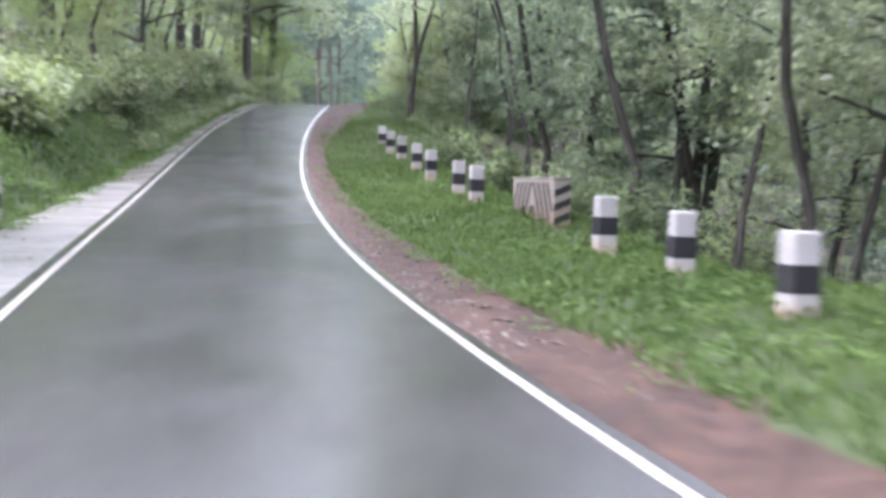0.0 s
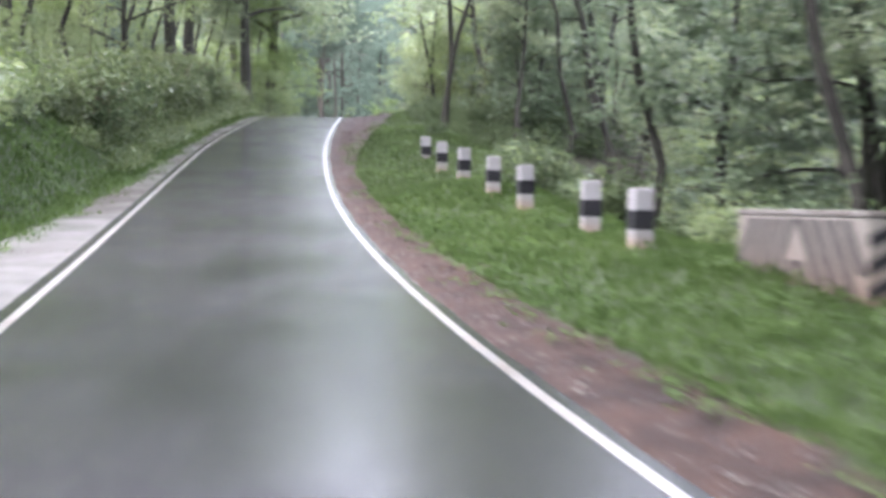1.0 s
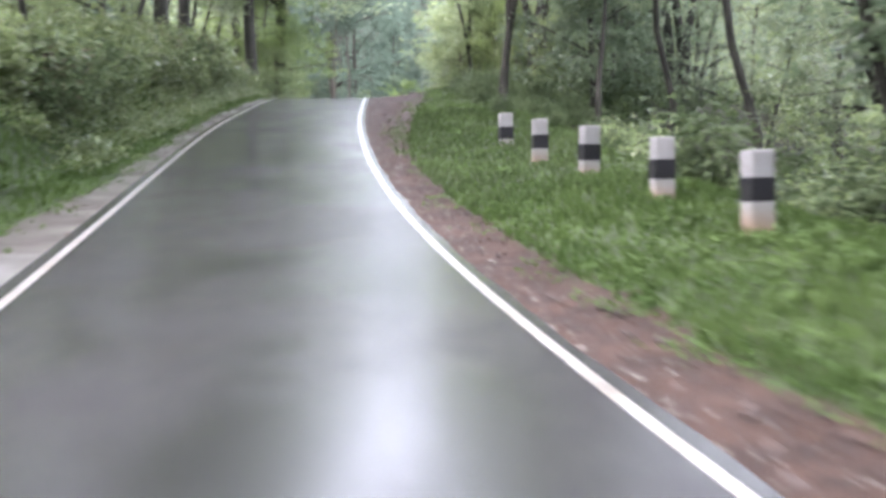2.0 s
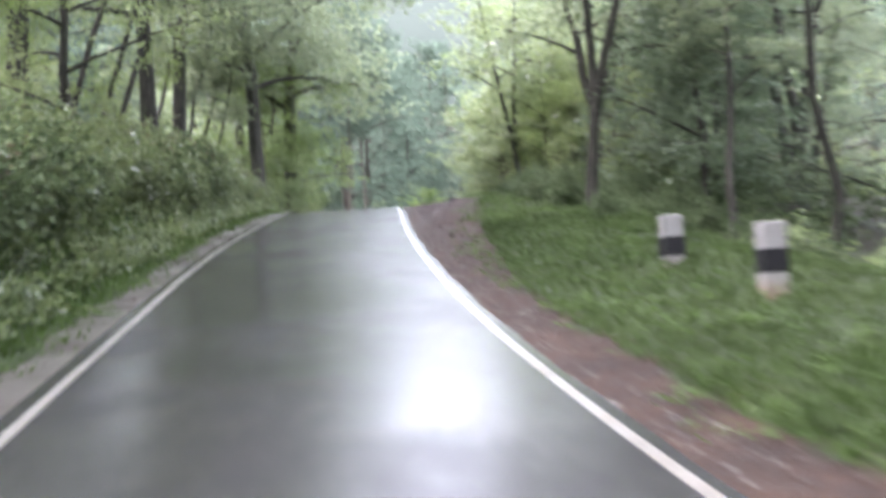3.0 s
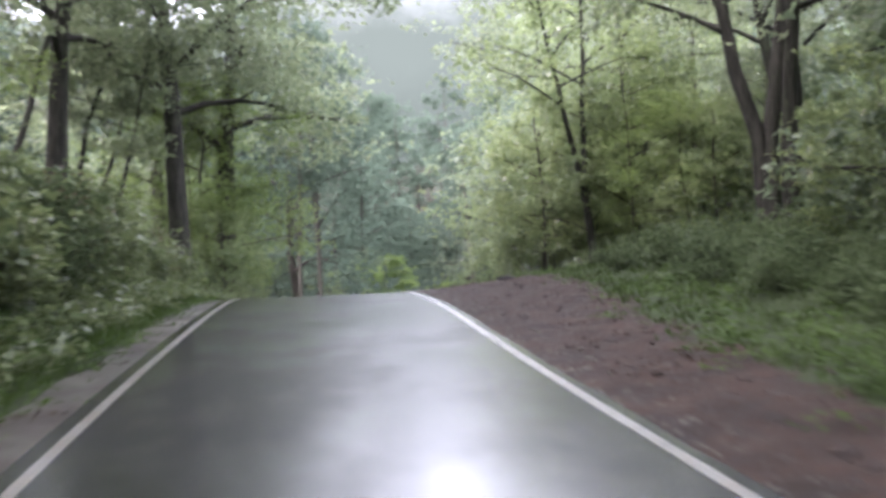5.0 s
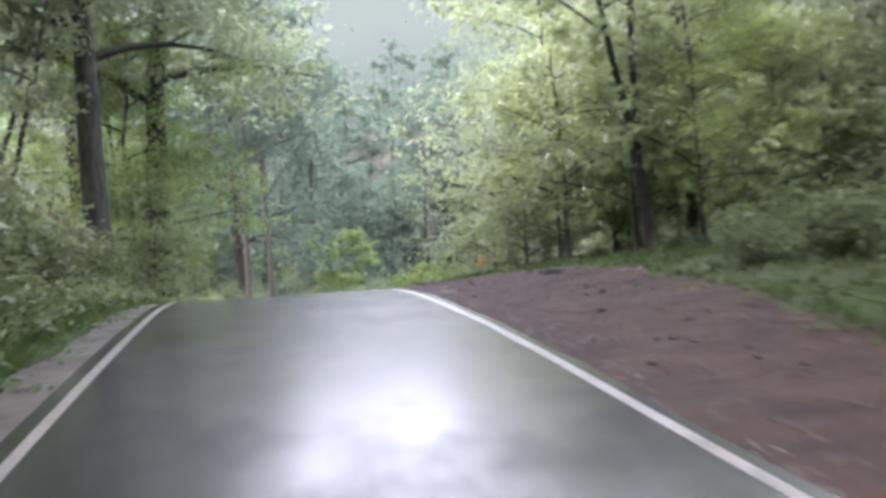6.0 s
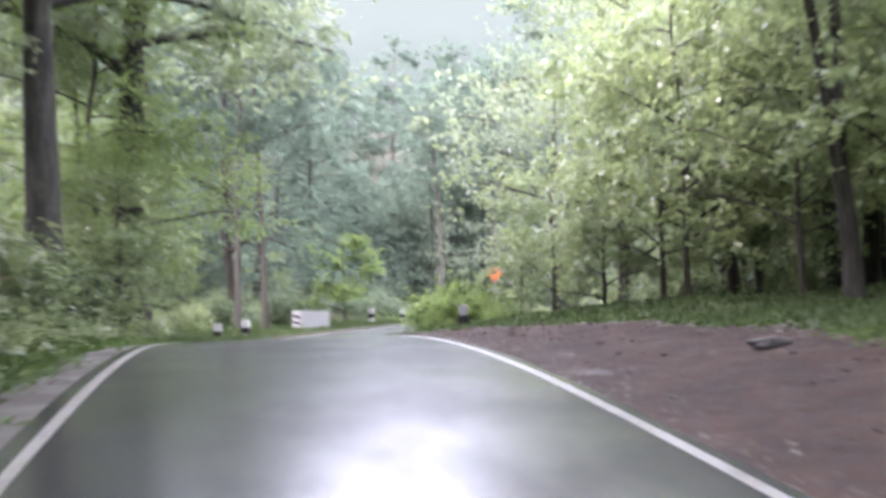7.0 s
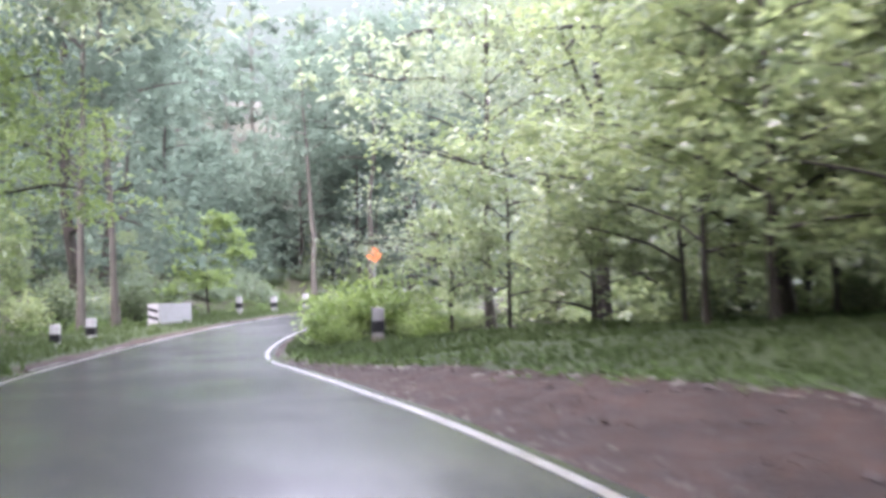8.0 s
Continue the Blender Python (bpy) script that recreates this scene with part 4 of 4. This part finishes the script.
grass("grass", "bright green grass on the verge beside the posts", 30000, 0, 31, between(lambda s: red_width(s) - 0.1, 8.0), 0.15, GRASS, 41)
grass("grass", "greyish green grass on the upper verge", 16000, 29, 48, between(lambda s: red_width(s) - 0.1, 8.0), 0.14, PALE_GRASS, 46)
grass("grass", "sparse dull grass on the bare ground by the trees", 15000, 44, 66, between(lambda s: red_width(s) - 0.1, 11.0), 0.11, DULL_GRASS, 45)
grass("grass", "bright green grass round the inside of the bend", 40000, 63, 100, between(lambda s: red_width(s) - 0.1, 10.0), 0.10, PALE_GRASS, 42)
grass("grass", "low green grass and weeds along the bank", 40000, 4, 84, between(lambda s: -shoulder_width(s) - 0.0, -6.4), 0.17, GRASS, 43)
grass("grass", "green grass on the outer verge of the bend", 16000, 84, 135, between(lambda s: -shoulder_width(s) - 0.4, -8.5), 0.2, PALE_GRASS, 44)


def weeds(name, label, count, s0, s1, lat_of, size, high, material, seed):
    g = np.random.default_rng(seed)
    spots = max(1, count // 26)
    s = g.uniform(s0, s1, spots)
    lat = lat_of(s, g.uniform(0, 1, spots))
    x, y, z, h = on_road(s, lat)
    z = land(x, y)
    pick = g.integers(0, spots, count)
    at = np.stack([x, y, z], 1)[pick] + g.normal(0, 1, (count, 3)) * np.array([0.16, 0.16, 0.0])
    at[:, 2] += np.abs(g.normal(0, high, count)) + 0.02
    soup = Soup()
    blades(soup, at, size, size * 0.55, g, 0.1, 0.75)
    return tagged(soup.object(name, material), label, "weeds", kind="stuff")


weeds("weeds", "low broad-leaved weeds on the verge", 16000, 2, 58, between(lambda s: red_width(s) + 0.15, 8.5), 0.10, 0.09, LEAF_WEED, 51)
weeds("weeds", "creeping leaves at the foot of the bank", 20000, 10, 82, between(lambda s: -shoulder_width(s) - 0.4, -7.0), 0.11, 0.14, LEAF_WEED, 52)
weeds("weeds", "wet broad leaves hanging over the foot of the bank", 19000, 34, 82, between(lambda s: -shoulder_width(s) - 0.25, -5.0), 0.16, 0.2, LEAF_BANK, 56)
weeds("weeds", "undergrowth on the forest floor", 16000, 14, 44, between(7.5, 20.0), 0.16, 0.18, LEAF_SHADED, 53)
weeds("weeds", "undergrowth behind the posts of the bend", 22000, 100, 140, between(-6.0, -26.0), 0.2, 0.22, LEAF_WEED, 54)


def grit(name, label, count, s0, s1, lat_of, small, large, material, seed):
    """Loose stones and crumbs, each a lump of six uneven corners half sunk in the soil."""
    g = np.random.default_rng(seed)
    s = g.uniform(s0, s1, count)
    x, y, z, h = on_road(s, lat_of(s, g.uniform(0, 1, count)))
    z = land(x, y)
    size = small + (large - small) * g.uniform(0, 1, count) ** 4
    turn = g.uniform(0, 6.28, count)
    lump = np.array([(1, 0, 0), (0, 0.7, 0), (-1, 0, 0), (0, -0.7, 0), (0, 0, 0.55), (0, 0, -0.5)])[None] * g.uniform(0.6, 1.3, (count, 6, 1)) * size[:, None, None]
    c, n = np.cos(turn)[:, None], np.sin(turn)[:, None]
    verts = np.stack([lump[..., 0] * c - lump[..., 1] * n, lump[..., 0] * n + lump[..., 1] * c, lump[..., 2]], -1) + np.stack([x, y, z], 1)[:, None]
    sides = np.array([(0, 1, 4), (1, 2, 4), (2, 3, 4), (3, 0, 4), (1, 0, 5), (2, 1, 5), (3, 2, 5), (0, 3, 5)])
    faces = (sides[None] + 6 * np.arange(count)[:, None, None]).reshape(-1, 3)
    return tagged(mesh_object(name, verts.reshape(-1, 3), faces, material), label, "gravel", kind="stuff")


grit("gravel", "small brown stones and clods on the red soil", 3200, 2, 84, between(2.2, lambda s: red_width(s) + 0.2), 0.012, 0.075, CLOD, 57)
grit("gravel", "pale grit washed along the edge of the asphalt", 3600, 4, 90, between(2.03, 2.55, 1.3), 0.008, 0.04, CONCRETE, 58)
grit("gravel", "pale broken stones along the edge of the grass", 420, 62, 86, between(lambda s: red_width(s) - 0.5, lambda s: red_width(s) + 0.25), 0.015, 0.09, CONCRETE, 68)
weeds("weeds", "ragged grass and leaves creeping over the concrete shoulder", 9000, 6, 82, between(lambda s: -shoulder_width(s) + 0.22, lambda s: -shoulder_width(s) - 0.35), 0.09, 0.05, LEAF_WEED, 59)
weeds("fallen_leaves", "wet brown leaves strewn on the concrete shoulder", 1500, 4, 84, between(-2.25, lambda s: -shoulder_width(s)), 0.06, 0.004, LITTER, 60)
weeds("weeds", "tufts of weeds spreading onto the red soil", 5200, 2, 84, between(lambda s: red_width(s) - 0.55, lambda s: red_width(s) + 0.2, 0.6), 0.08, 0.06, LEAF_WEED, 66)
weeds("fallen_leaves", "brown fallen leaves and crumbs on the red soil", 4200, 4, 82, between(2.6, lambda s: red_width(s) + 0.3), 0.05, 0.006, LITTER, 55)


# ---------------------------------------------------------------- the glowing backdrop of misty hills far behind
def glowing_hills():
    """A glowing backdrop ring for cloud-veiled wooded hills, hundreds of metres off."""
    m = Nodes("glowing_misty_hillside")
    stretch = m.noise(0.05, 6, 0.65, m.world_pos(), (1.0, 1.0, 0.8))
    z = m.n.new("ShaderNodeSeparateXYZ")
    m.l.new(m.world_pos(), z.inputs[0])
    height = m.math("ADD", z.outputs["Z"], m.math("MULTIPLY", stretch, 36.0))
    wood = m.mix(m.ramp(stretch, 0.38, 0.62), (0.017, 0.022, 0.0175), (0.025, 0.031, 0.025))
    # Mist is painted in as colour that pales with height.
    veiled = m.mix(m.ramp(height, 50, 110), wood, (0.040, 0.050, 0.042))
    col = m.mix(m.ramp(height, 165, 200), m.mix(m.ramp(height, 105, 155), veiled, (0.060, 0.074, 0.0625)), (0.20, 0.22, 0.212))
    # The ring emits light of its own, which also brightens the trees.
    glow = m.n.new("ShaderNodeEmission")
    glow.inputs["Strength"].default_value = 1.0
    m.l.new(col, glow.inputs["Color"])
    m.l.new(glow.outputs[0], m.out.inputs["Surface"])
    n, rows = 240, 14
    ang = np.linspace(0, 2 * math.pi, n, endpoint=False)
    verts = []
    for k in range(rows + 1):
        u = k / rows
        top = 168 + 14 * np.sin(3 * ang + 1.0) + 12 * np.sin(7 * ang) + 5 * np.sin(19 * ang + 2) + 2.5 * np.sin(43 * ang)
        r = 430 + 60 * u + 9 * np.sin(11 * ang + 5 * u)
        verts.append(np.stack([-5 + r * np.sin(ang), 60 + r * np.cos(ang), -40 + (top + 40) * u], 1))
    i, j = np.meshgrid(np.arange(rows), np.arange(n), indexing="ij")
    k = (j + 1) % n
    faces = np.stack([i * n + j, i * n + k, (i + 1) * n + k, (i + 1) * n + j], -1).reshape(-1, 4)
    return tagged(mesh_object("backdrop", np.concatenate(verts), faces, m.mat, smooth=True), "glowing backdrop of misty grey-green wooded hills, mist painted in", "hills", kind="structure")


glowing_hills()
